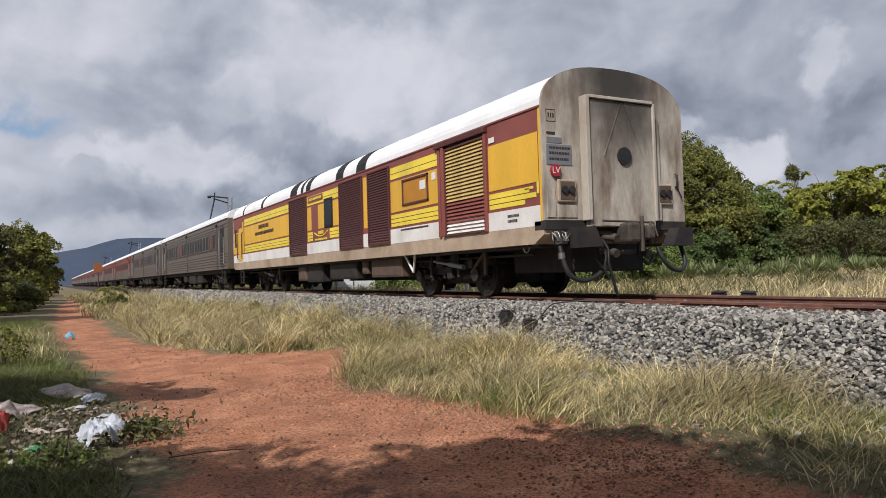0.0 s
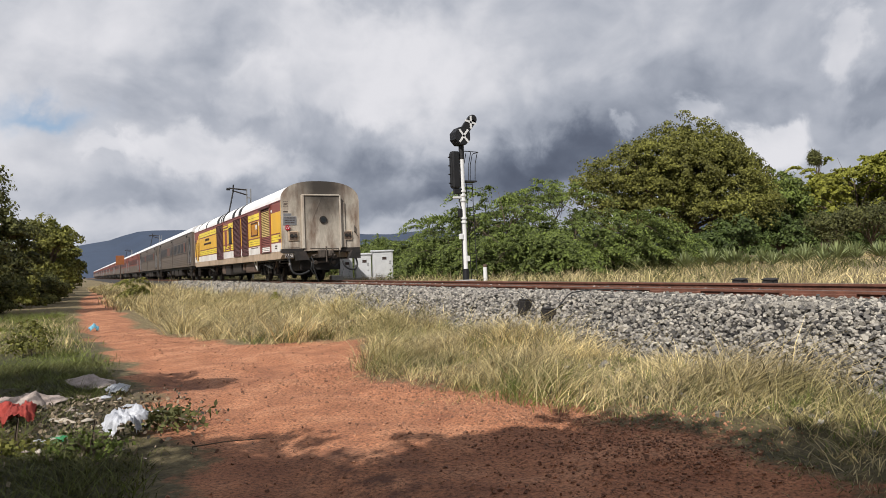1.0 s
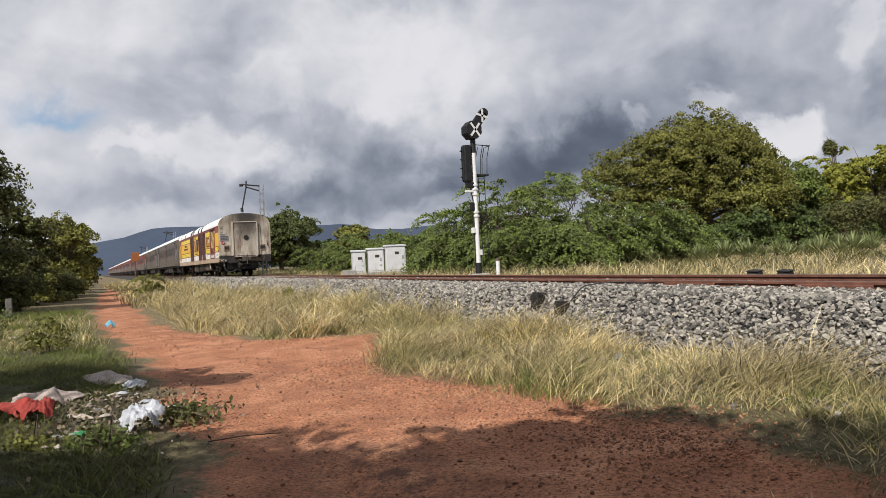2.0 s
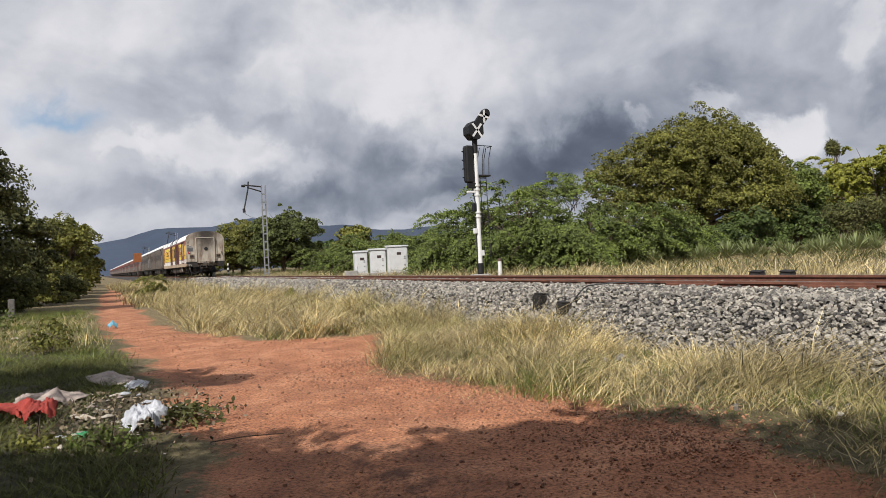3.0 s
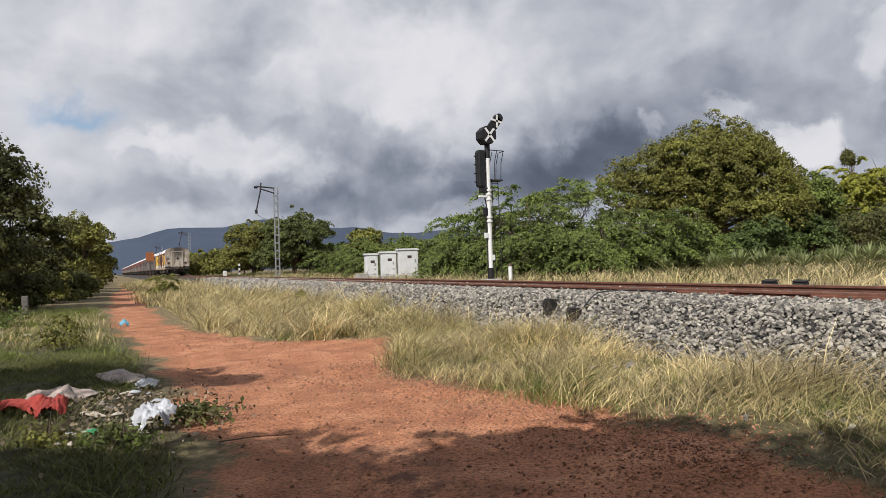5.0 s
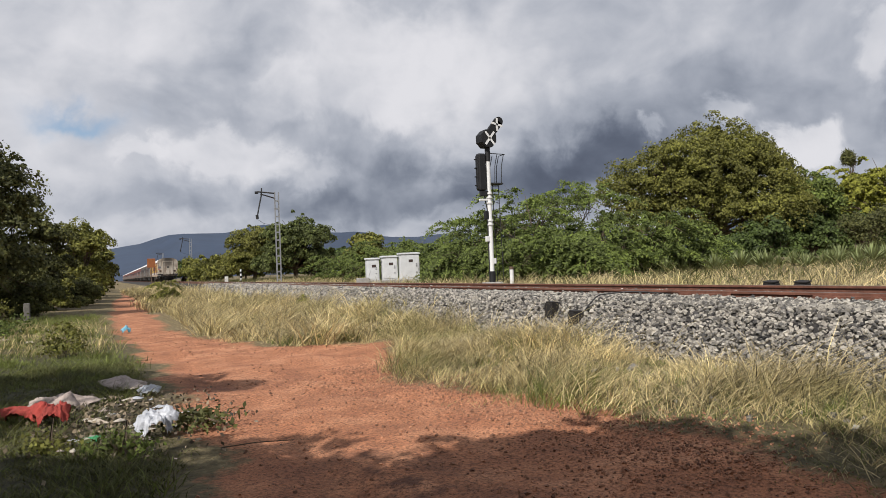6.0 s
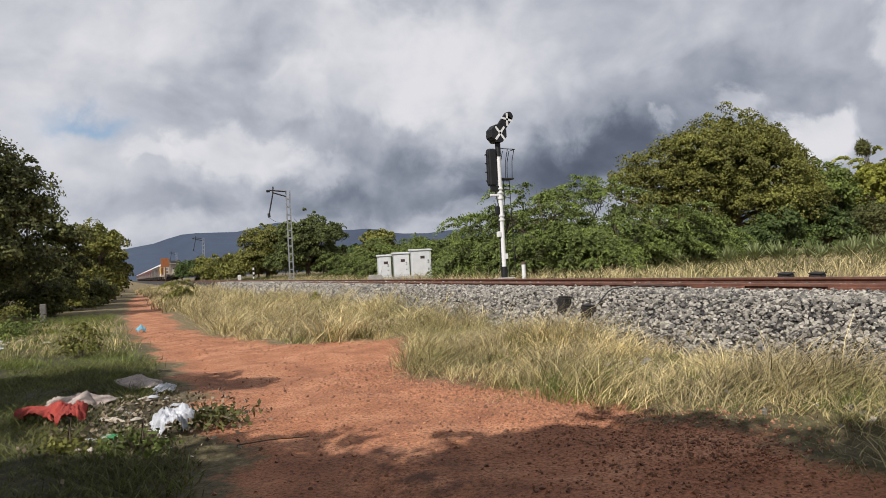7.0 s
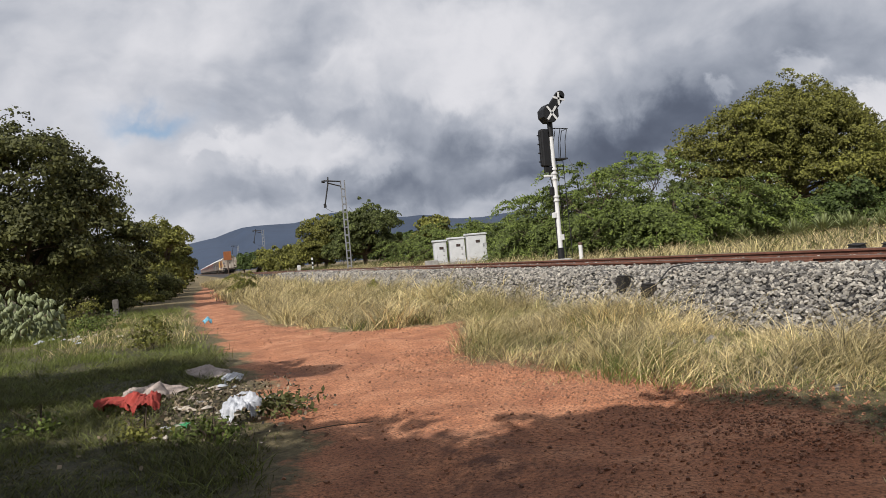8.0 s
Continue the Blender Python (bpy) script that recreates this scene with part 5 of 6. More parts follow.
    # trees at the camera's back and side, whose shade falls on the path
    tree("tree", "leafy tree behind the path whose shade falls on it", (-3.4, -2.4), [(0.9, 2.4, 5.2, 2.2, 1.9, 1.2), (1.9, 2.2, 5.2, 1.35, 1.4, 1.1), (1.8, 0.9, 5.2, 1.7, 1.6, 1.2), (-0.9, 3.4, 5.2, 1.7, 1.7, 1.1), (-2.4, 3.2, 5.2, 2.0, 1.6, 1.1), (1.2, 0.4, 5.0, 2.4, 2.0, 1.2), (2.55, 3.85, 5.2, 0.8, 0.7, 0.5), (1.9, 3.2, 5.4, 1.2, 1.0, 0.7), (0.6, 0.2, 6.6, 2.6, 2.4, 1.0)], 60000, 0.15, LEAF_DARK, 70, r=0.2, clump=0.5, group="shade trees", shell=0.1)
    tree("tree", "leafy tree beside the path whose shade falls on grass", (-8.4, 5.2), [(2.6, 3.4, 4.5, 2.4, 1.6, 1.0), (0.4, 4.2, 4.6, 2.4, 1.8, 1.1), (4.6, 3.1, 4.6, 1.2, 0.8, 0.5), (5.6, 2.4, 4.6, 0.7, 0.35, 0.3), (0.6, 0.6, 4.6, 2.4, 1.6, 1.0), (3.6, -2.8, 4.6, 2.0, 1.5, 1.0), (1.4, -1.6, 4.6, 2.0, 1.6, 1.0)], 42000, 0.15, LEAF_DARK, 71, r=0.2, clump=0.45, group="shade trees", shell=0.1)
    # unseen grove added behind the camera to hold skylight off the foreground
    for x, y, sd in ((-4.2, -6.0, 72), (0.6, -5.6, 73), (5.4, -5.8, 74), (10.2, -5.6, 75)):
        tree("tree", "unseen dense tree added behind the camera to block skylight", (x, y), blob_set(8.6, 3.5, 11, sd, low=0.0), 20000, 0.24, LEAF_DARK, sd, r=0.24, clump=0.7, group="shade trees", shell=0.3, per=30)
    # far woods that close the view between the nearer trees
    rng = np.random.default_rng(99)
    n = 26000
    az = np.concatenate([rng.uniform(-40, -0.5, n // 3), rng.uniform(15, 95, n - n // 3)])
    d = rng.uniform(105, 150, n)
    top = 3.6 + 1.6 * np.sin(az * 0.9) * np.sin(az * 0.37 + 1) + 0.7 * np.sin(az * 2.3)
    z = np.abs(rng.uniform(0, 1, n)) ** 0.8 * top
    p = np.stack([d * np.sin(np.radians(az)), d * np.cos(np.radians(az)), z + 0.5], -1)
    w = leaves("far_woods", p, 0.75, rng, LEAF_DEEP, 0, 1.3)
    tagged(w, "far belt of green scrub woodland", "woodland", kind="stuff")


def grass(name, label, x, y, h, width, material, seed, lean=(0.3, -0.1), spread=0.35, kind="stuff"):
    """Bent blades, two bends each, as one mesh."""
    rng = np.random.default_rng(seed)
    n = len(x)
    z = np.maximum(land(x, y), np.where((x > 5.75) & (x < 11.7), bed_z(x) - 0.03, -1)) - 0.02
    p = np.stack([x, y, z], -1)
    a = rng.uniform(0, 2 * math.pi, n)
    side = np.stack([np.cos(a), np.sin(a), np.zeros(n)], -1) * (width * rng.uniform(0.6, 1.3, n))[:, None] * 0.5
    l = rng.normal(0, spread, (n, 2)) + np.array(lean)
    l += 0.18 * np.stack([np.sin(2.3 * x + 1.7 * y), np.sin(3.1 * y - 1.9 * x)], -1)
    patch = 0.5 + 0.5 * np.sin(1.9 * x + 0.8 * np.sin(1.3 * y)) * np.sin(1.4 * y + 1.7 * np.sin(0.9 * x))
    hh = h * (rng.uniform(0.4, 1.15, n) + 0.6 * (rng.uniform(0, 1, n) > 0.93)) * (0.35 + 1.1 * patch) * (0.42 + 0.58 * ease(3.0, 7.0, y + 0.9 * np.maximum(0, x - 4.6)))
    d = np.concatenate([l, np.ones((n, 1))], 1)
    d2 = np.concatenate([l * 2.0, np.full((n, 1), 0.75)], 1)
    m = p + d * (hh * 0.5)[:, None]
    t = m + d2 * (hh * 0.5)[:, None]
    v = np.stack([p - side, p + side, m + side * 0.8, m - side * 0.8, t], 1)
    i = 5 * np.arange(n)
    f = np.concatenate([np.stack([i, i + 1, i + 2], -1), np.stack([i, i + 2, i + 3], -1), np.stack([i + 3, i + 2, i + 4], -1)])
    return tagged(np_mesh(name, v.reshape(-1, 3), f, material), label, "grass", kind=kind)


def tufts(rng, n, x0, x1, y0, y1, per, radius, near=None):
    cx, cy = rng.uniform(x0, x1, n), rng.uniform(y0, y1, n)
    if near is not None:
        keep = near(cx, cy) > rng.uniform(0, 1, n)
        cx, cy = cx[keep], cy[keep]
    k = len(cx)
    x = np.repeat(cx, per) + rng.normal(0, radius, k * per)
    y = np.repeat(cy, per) + rng.normal(0, radius, k * per)
    return x, y


def bank_cover(x, y):
    """Where tall straw stands on the bank between path and ballast."""
    e = path_right(y) + 0.5 * ease(7.5, 4.0, y)
    return ease(-0.15, 0.55, x - e) * ease(6.4 + 0.3 * ease(8, 16, y), 5.65 + 0.3 * ease(8, 16, y), x)


def verge_cover(x, y):
    """Short grass between the worn earth and the tall straw."""
    return ease(-0.35, 0.6, x - path_mid(y) - path_half(y)) * ease(6.4, 5.8, x)


def build_grass():
    rng = np.random.default_rng(21)
    straw = "tall dry straw-coloured grass on the bank"
    x, y = tufts(rng, 2300, 3.0, 6.6, 2.0, 14, 20, 0.085, bank_cover)
    grass("dry_grass", straw, x, y, 0.40, 0.0085, STRAW, 22, (0.24, -0.18), 0.62)
    x, y = tufts(rng, 1700, 2.2, 6.7, 14, 34, 20, 0.10, bank_cover)
    grass("dry_grass", straw, x, y, 0.54, 0.015, STRAW, 23, (0.24, -0.18), 0.6)
    x, y = tufts(rng, 1500, 1.4, 6.7, 34, 110, 16, 0.22, bank_cover)
    grass("dry_grass", straw, x, y, 0.58, 0.035, STRAW, 24, (0.2, -0.1))
    x, y = tufts(rng, 900, 3.0, 6.3, 2.0, 24, 22, 0.09, lambda x, y: bank_cover(x, y) * (np.sin(1.1 * x + 2.3 * y) > 0.1))
    grass("green_grass", "green grass among the dry straw", x, y, 0.32, 0.009, VERGE_GREEN, 25, (0.15, -0.1))
    x, y = tufts(rng, 1100, 2.8, 6.0, 1.8, 8.0, 16, 0.09, verge_cover)
    grass("green_grass", "low green grass on the verge", x, y, 0.15, 0.008, VERGE_GREEN, 26, (0.1, 0), 0.6)
    x, y = tufts(rng, 800, 2.8, 6.0, 1.8, 8.0, 12, 0.09, verge_cover)
    grass("dry_grass", "low withered grass on the verge", x, y, 0.20, 0.008, STRAW, 35, (0.1, 0), 0.6)
    x, y = tufts(rng, 2600, 2.0, 6.0, 3, 24, 8, 0.06, lambda x, y: 0.4 * ease(-0.9, 0.5, x - path_right(y)) * ease(1.6, 0.9, x - path_right(y)))
    grass("dry_grass", "sparse withered tufts on the gravel verge", x, y, 0.10, 0.007, STRAW, 34, (0.1, 0), 0.6)
    # turf left of the path
    side = lambda x, y: ease(0.15, 0.9, path_mid(y) - path_half(y) - x) * (1 - 0.85 * np.exp(-((x + 0.1) / 0.9) ** 4 - ((y - 8.6) / 1.3) ** 4))
    x, y = tufts(rng, 4600, -4, 1.4, 3.3, 14, 16, 0.07, side)
    grass("green_grass", "short green turf beside the path", x, y, 0.13, 0.010, GREEN_GRASS, 27, (0.05, 0), 0.6)
    x, y = tufts(rng, 1500, -4, 1.2, 3.5, 16, 14, 0.06, side)
    grass("dry_grass", "yellowing short grass beside the path", x, y, 0.15, 0.009, VERGE_GREEN, 28, (0.05, 0), 0.6)
    x, y = tufts(rng, 1900, -7, 1.3, 14, 34, 14, 0.13, side)
    grass("green_grass", "green grass tufts beside the path", x, y, 0.24, 0.014, VERGE_GREEN, 29, (0.05, 0), 0.5)
    x, y = tufts(rng, 260, -3.0, 1.2, 16, 27, 12, 0.12, side)
    grass("dry_grass", "dry grass beside the path under the trees", x, y, 0.34, 0.013, STRAW, 30, (0.1, 0), 0.4)
    # field beyond the track
    x, y = tufts(rng, 2700, 11.0, 40, 3, 55, 14, 0.25)
    grass("dry_grass", "pale dry grass field beyond the track", x, y, 0.24, 0.020, STRAW, 31, (0.15, 0), 0.4)
    x, y = tufts(rng, 1500, 11.2, 18, 3, 70, 14, 0.2)
    grass("dry_grass", "dry grass along the far side of the track", x, y, 0.38, 0.018, STRAW, 32, (0.15, 0), 0.4)
    x, y = tufts(rng, 900, 11.4, 30, 12, 110, 16, 0.3)
    grass("green_grass", "green weeds along the far side of the track", x, y, 0.5, 0.03, GREEN_GRASS, 33, (0.05, 0), 0.5)


def sisal():
    rng = random.Random(3)
    bm = bmesh.new()
    for k in range(46):
        a, e = rng.uniform(0, 2 * math.pi), rng.uniform(0.15, 1.45)
        l = rng.uniform(0.7, 1.0)
        d = Vector((math.cos(a) * math.cos(e), math.sin(a) * math.cos(e), math.sin(e)))
        s = d.cross(Vector((0, 0, 1))).normalized() * 0.05
        n = s.cross(d).normalized() * 0.02
        p0, p1, p2 = Vector((0, 0, 0.08)), Vector((0, 0, 0.08)) + d * l * 0.5, Vector((0, 0, 0.06)) + d * l
        v = [bm.verts.new(q) for q in (p0 - s * .6, p0 + s * .6, p1 + s, p1 - s, p1 - n, p2)]
        for f in ((0, 1, 4), (1, 2, 4), (0, 4, 3), (2, 5, 4), (3, 4, 5)):
            bm.faces.new([v[i] for i in f])
    e = thing("sisal_plant", "spiky grey-green sisal rosette", "sisal", group="sisal hedge beyond the track")
    part("leaf_rosette", bm, AGAVE, e)
    tube_b = tubed([(0, 0, -0.1), (0, 0, 0.2)], 0.09, 8, 0.06)
    part("stem", tube_b, BARK, e)
    return e


def build_sisal():
    rng = random.Random(8)
    first = sisal()
    k = 0
    for i in range(95):
        az = rng.uniform(38.5, 64)
        d = rng.gauss(37.5, 2.2) + max(0, az - 52) * 0.35
        x, y = at(az, d)
        s = rng.uniform(0.6, 1.0)
        m = pose(x, y, float(land(x, y)), 0, 0, rng.uniform(0, 360)) @ Matrix.Scale(s, 4)
        if k == 0:
            first.matrix_basis = m
        else:
            o = copy_thing(first, pose(x, y, float(land(x, y)), 0, 0, rng.uniform(0, 360)))
            o.scale = (s, s, s)
        k += 1


# ---- signal, masts and cabinets ----
def build_signal():
    x0, y0 = 12.0, 21.7
    z0 = float(land(x0, y0))
    s = thing("railway_signal", "white signal post with crossed-out black light head and route arm", "signal", pose(x0, y0, z0, 0, 0, 0))
    s.scale = (0.94, 0.94, 0.94)
    part("base", boxed(-0.3, 0.3, -0.3, 0.3, -0.2, 0.22, 0.03), CONCRETE, s, "concrete plinth")
    part("base_collar", tubed([(0, 0, 0.2), (0, 0, 0.62)], 0.12, 14), SIGNAL_BLACK, s, "black painted post foot")
    part("post", tubed([(0, 0, 0.6), (0, 0, 4.75)], 0.085, 16), SIGNAL_WHITE, s, "white painted tubular post")
    for z in (2.35, 2.5, 3.15, 3.35, 3.5):
        part("clamp", tubed([(0, 0, z - 0.03), (0, 0, z + 0.03)], 0.12, 14), SIGNAL_WHITE, s)
    part("post_cap", tubed([(0, 0, 4.7), (0, 0, 5.25)], 0.10, 14), SIGNAL_BLACK, s)
    # faces look down the line, towards the camera's end and away
    b = bmesh.new()
    box(b, -0.44, -0.12, -0.10, 0.16, 3.60, 4.98, 0.06)
    box(b, -0.48, -0.38, -0.05, 0.1, 3.65, 4.9, 0.03)
    part("signal_head", b, SIGNAL_BLACK, s, "tall black colour-light head, unlit")
    for k in range(4):
        part("hood", boxed(-0.53, -0.46, -0.02, 0.1, 3.78 + 0.32 * k, 3.82 + 0.32 * k, 0.01), SIGNAL_BLACK, s)
    part("head_bracket", boxed(-0.38, 0.0, -0.06, 0.06, 3.40, 3.60, 0.02), SIGNAL_BLACK, s)
    part("head_bracket", boxed(-0.42, -0.05, -0.05, 0.05, 3.22, 3.30, 0.02), SIGNAL_WHITE, s)
    b = bmesh.new()
    pts = [(0.33 * math.cos(a), 0.33 * math.sin(a)) for a in (math.pi / 8 + math.pi / 4 * k for k in range(8))]
    va = [b.verts.new((px - 0.05, -0.26, 5.52 + pz * 1.05)) for px, pz in pts]
    vb = [b.verts.new((px - 0.05, 0.20, 5.52 + pz * 1.05)) for px, pz in pts]
    for k in range(8):
        b.faces.new((va[k], va[(k + 1) % 8], vb[(k + 1) % 8], vb[k]))
    b.faces.new(va[::-1])
    b.faces.new(vb)
    bmesh.ops.recalc_face_normals(b, faces=b.faces)
    head = part("route_lamp", b, SIGNAL_BLACK, s, "black octagonal route indicator lamp")

    def cross(px, py, pz, l, ang, parent):
        b = bmesh.new()
        for g in (ang + 38, ang - 38):
            box(b, -l, l, -0.008, 0.008, -0.038, 0.038, 0, Matrix.Translation((px, py, pz)) @ pose(0, 0, 0, 0, g, 0))
        part("cross", b, CROSS_WHITE, parent, "white cross, signal not in use")
    cross(-0.02, -0.275, 5.52, 0.30, 90, head)
    arm_m = Matrix.Translation((0.12, -0.05, 5.74)) @ pose(0, 0, 0, 0, 38, 0)
    b = bmesh.new()
    box(b, -0.17, 0.17, -0.07, 0.07, -0.10, 0.58, 0.0, arm_m)
    tube(b, [arm_m @ Vector((0, -0.07, 0.58)), arm_m @ Vector((0, 0.07, 0.58))], 0.17, 20)
    arm = part("route_arm", b, SIGNAL_BLACK, s, "slanting black route arm")
    c = arm_m @ Vector((0, -0.085, 0.42))
    cross(c.x, c.y, c.z, 0.24, 52, arm)
    # ladder and platform cage
    for dx in (0.32, 0.58):
        part("ladder_rail", tubed([(dx + 0.10, 0.35, 0.1), (dx, 0.30, 3.9)], 0.014, 6), IRON_BLACK, s)
    for k in range(13):
        t = 0.3 + 3.5 * k / 12
        part("rung", tubed([(0.32 + 0.10 * (1 - t / 3.9), 0.33, t), (0.58 + 0.10 * (1 - t / 3.9), 0.33, t)], 0.010, 5), IRON_BLACK, s)
    b = bmesh.new()
    box(b, 0.0, 0.66, 0.05, 0.5, 3.86, 3.92, 0.01)
    part("platform", b, IRON_BLACK, s, "small black maintenance platform")
    b = bmesh.new()
    for px, py in ((0.32, 0.1), (0.60, 0.1), (0.60, 0.48), (0.32, 0.48)):
        tube(b, [(px, py, 3.9), (px + 0.03, py, 4.55), (px + 0.14, py, 5.0)], 0.014, 6)
    tube(b, [(0.05, 0.1, 5.02), (0.78, 0.1, 5.0), (0.78, 0.48, 5.0)], 0.016, 6)
    part("guard_rail", b, IRON_BLACK, s)
    part("cable", tubed([(-0.1, 0.02, 0.3), (-0.11, 0.0, 1.6), (-0.10, 0.0, 2.9), (-0.2, 0, 3.4)], 0.022, 6), IRON_BLACK, s)
    part("junction_box", boxed(-0.2, -0.08, -0.07, 0.07, 1.72, 1.92, 0.01), SIGNAL_WHITE, s)
    part("telephone", boxed(-0.22, -0.08, -0.07, 0.07, 2.55, 2.85, 0.02), SIGNAL_BLACK, s)
    part("number_plate", boxed(0.02, 0.14, -0.10, -0.09, 0.9, 1.1), SIGNAL_WHITE, s)
    p = thing("marker_post", "short whitewashed marker post beside the signal", "post", pose(x0 + 0.60, y0 - 0.3, z0))
    part("post", tubed([(0, 0, -0.1), (0, 0, 0.62)], 0.07, 10), SIGNAL_WHITE, p)
    part("cap", tubed([(0, 0, 0.62), (0, 0, 0.72)], 0.075, 10), RUST_BOX, p)


VERGE_GREEN = mat("yellowed_verge_grass", (0.18, 0.215, 0.055), 0.7, var=0.25, scale=0.9, fine=14, bump=0.0, island=0.45, translucent=0.3)
# pale stone with the trees' shade put into its base colour
SHADED_STONE = mat("lichened_grey_stone", (0.15, 0.14, 0.125), 0.9, var=0.25, scale=5, fine=50, bump=0.4)
LITTER = mat("dirty_litter", (0.20, 0.165, 0.13), 0.8, var=0.3, scale=5, bump=0, island=0.9)
CROSS_WHITE = mat("white_tape", (0.75, 0.75, 0.73), 0.6, var=0.08, scale=5, bump=0)
IRON_BLACK = mat("black_painted_iron", (0.03, 0.03, 0.03), 0.6, 0.2, var=0.2, scale=5, bump=0.05)


def lattice_mast(m, h, group, arm=True):
    s = thing("lattice_mast", "galvanised lattice overhead-line mast with a hanging cantilever", "mast", m, group)
    part("base", boxed(-0.35, 0.35, -0.35, 0.35, -0.3, 0.12, 0.03), CONCRETE, s)
    w = 0.15
    for px in (-w, w):
        for py in (-w * 0.6, w * 0.6):
            part("leg", boxed(px - 0.03, px + 0.03, py - 0.03, py + 0.03, 0.0, h), GALVANISED, s)
    first = None
    for k in range(int(h / 0.62)):
        for py in (-w * 0.6, w * 0.6):
            m1 = pose(0, py, 0.35 + k * 0.62)
            if first is None:
                first = part("batten", boxed(-w, w, -0.008, 0.008, 0, 0.11), GALVANISED, s)
                first.matrix_basis = m1
            else:
                again(first, m1, s)
    if arm:
        b = bmesh.new()
        tube(b, [(-0.1, 0, h - 0.10), (-1.5, 0, h + 0.02)], 0.055, 6)
        tube(b, [(-0.1, 0, h - 0.50), (-1.25, 0, h - 0.16)], 0.05, 6)
        part("bracket_tube", b, IRON, s)
        b = bmesh.new()
        tube(b, [(-1.15, 0, h + 0.30), (-1.2, 0, h - 0.3), (-1.55, 0, h - 1.9)], 0.055, 6)
        part("cantilever", b, IRON_BLACK, s, "hanging steady arm")
        part("insulator", tubed([(-1.68, 0, h - 0.05), (-1.42, 0, h - 0.05)], 0.10, 8), IRON_BLACK, s, "dark insulator")
        part("insulator", tubed([(-1.57, 0, h - 1.8), (-1.54, 0, h - 2.12)], 0.11, 8), IRON_BLACK, s, "dark insulator")
        tb = tubed([(-1.54, 0, h - 2.15), (-1.1, 0, h - 2.45), (-0.5, 0, h - 2.6), (-0.1, 0, h - 2.62)], 0.014, 5)
        part("wire", tb, IRON_BLACK, s)
    return s


def build_masts():
    for k, (x, y) in enumerate(((12.0, 56.3), (12.0, 124), (12.0, 192))):
        lattice_mast(pose(x, y, 0.75), 7.30, "overhead-line masts")
    # white steady arm across the line further off
    p = thing("marker_post", "black and white banded marker post", "post", pose(13.2, 82, 0.8))
    for k in range(6):
        part("band", tubed([(0, 0, 0.25 * k), (0, 0, 0.25 * k + 0.25)], 0.10, 8), SIGNAL_WHITE if k % 2 else SIGNAL_BLACK, p)
    p = thing("kilometre_stone", "small white kilometre stone", "stone", pose(12.2, 86, 0.8))
    part("stone", boxed(-0.2, 0.2, -0.1, 0.1, -0.1, 0.75, 0.05), SIGNAL_WHITE, p)
    p = thing("line_side_board", "orange-brown line-side board on a post", "sign", pose(5.75, 120, 0.1))
    part("post", tubed([(0, 0, -0.1), (0, 0, 3.3)], 0.07, 8), RUST_BOX, p)
    part("board", boxed(-0.6, 0.6, -0.03, 0.03, 3.3, 4.7, 0.02), ORANGE, p)


def cabinet(m, w, d, h):
    c = thing("relay_cabinet", "grey-white trackside relay cabinet with closed doors", "cabinet", m, "relay cabinets by the track")
    part("body", boxed(-w / 2, w / 2, 0, d, 0.12, h, 0.015), CABINET, c)
    b = bmesh.new()
    v = [b.verts.new(q) for q in ((-w / 2 - .05, -.06, h), (w / 2 + .05, -.06, h), (w / 2 + .05, d + .05, h), (-w / 2 - .05, d + .05, h),
                                  (-w / 2 - .05, -.06, h + .05), (w / 2 + .05, -.06, h + .05), (w / 2 + .05, d + .05, h + .10), (-w / 2 - .05, d + .05, h + .10))]
    for f in ((0, 3, 2, 1), (4, 5, 6, 7), (0, 1, 5, 4), (1, 2, 6, 5), (2, 3, 7, 6), (3, 0, 4, 7)):
        b.faces.new([v[i] for i in f])
    part("roof", b, CABINET, c, "overhanging sloped roof plate")
    door = part("door", boxed(-w / 2 + .06, w / 2 - .06, -0.02, 0.0, 0.20, h - 0.06, 0.008), CABINET, c)
    part("plate", boxed(-0.05, 0.17, -0.027, -0.021, h - 0.42, h - 0.28), MARKS, door, "dark number plate")
    for z in (0.45, h * 0.55, h * 0.62):
        part("latch", boxed(w / 2 - .2, w / 2 - .12, -0.045, -0.02, z, z + 0.06, 0.008), GALVANISED, door)
    part("plinth", boxed(-w / 2 - 0.05, w / 2 + 0.05, -0.05, d + 0.05, -0.3, 0.12, 0.02), CONCRETE, c)
    return c


def build_cabinets():
    for x, y, w, h, rz in ((12.38, 35.2, 0.66, 1.22, -14), (13.18, 34.8, 0.80, 1.30, -14), (14.05, 34.2, 1.02, 1.42, -14)):
        cabinet(pose(x, y, 0.92, 0, 0, rz), w, 0.75, h)
    c = thing("concrete_block", "low pale concrete block beside the cabinets", "block", pose(11.75, 35.0, 0.85))
    part("block", boxed(-0.3, 0.3, -0.2, 0.2, -0.1, 0.35, 0.03), CONCRETE, c)


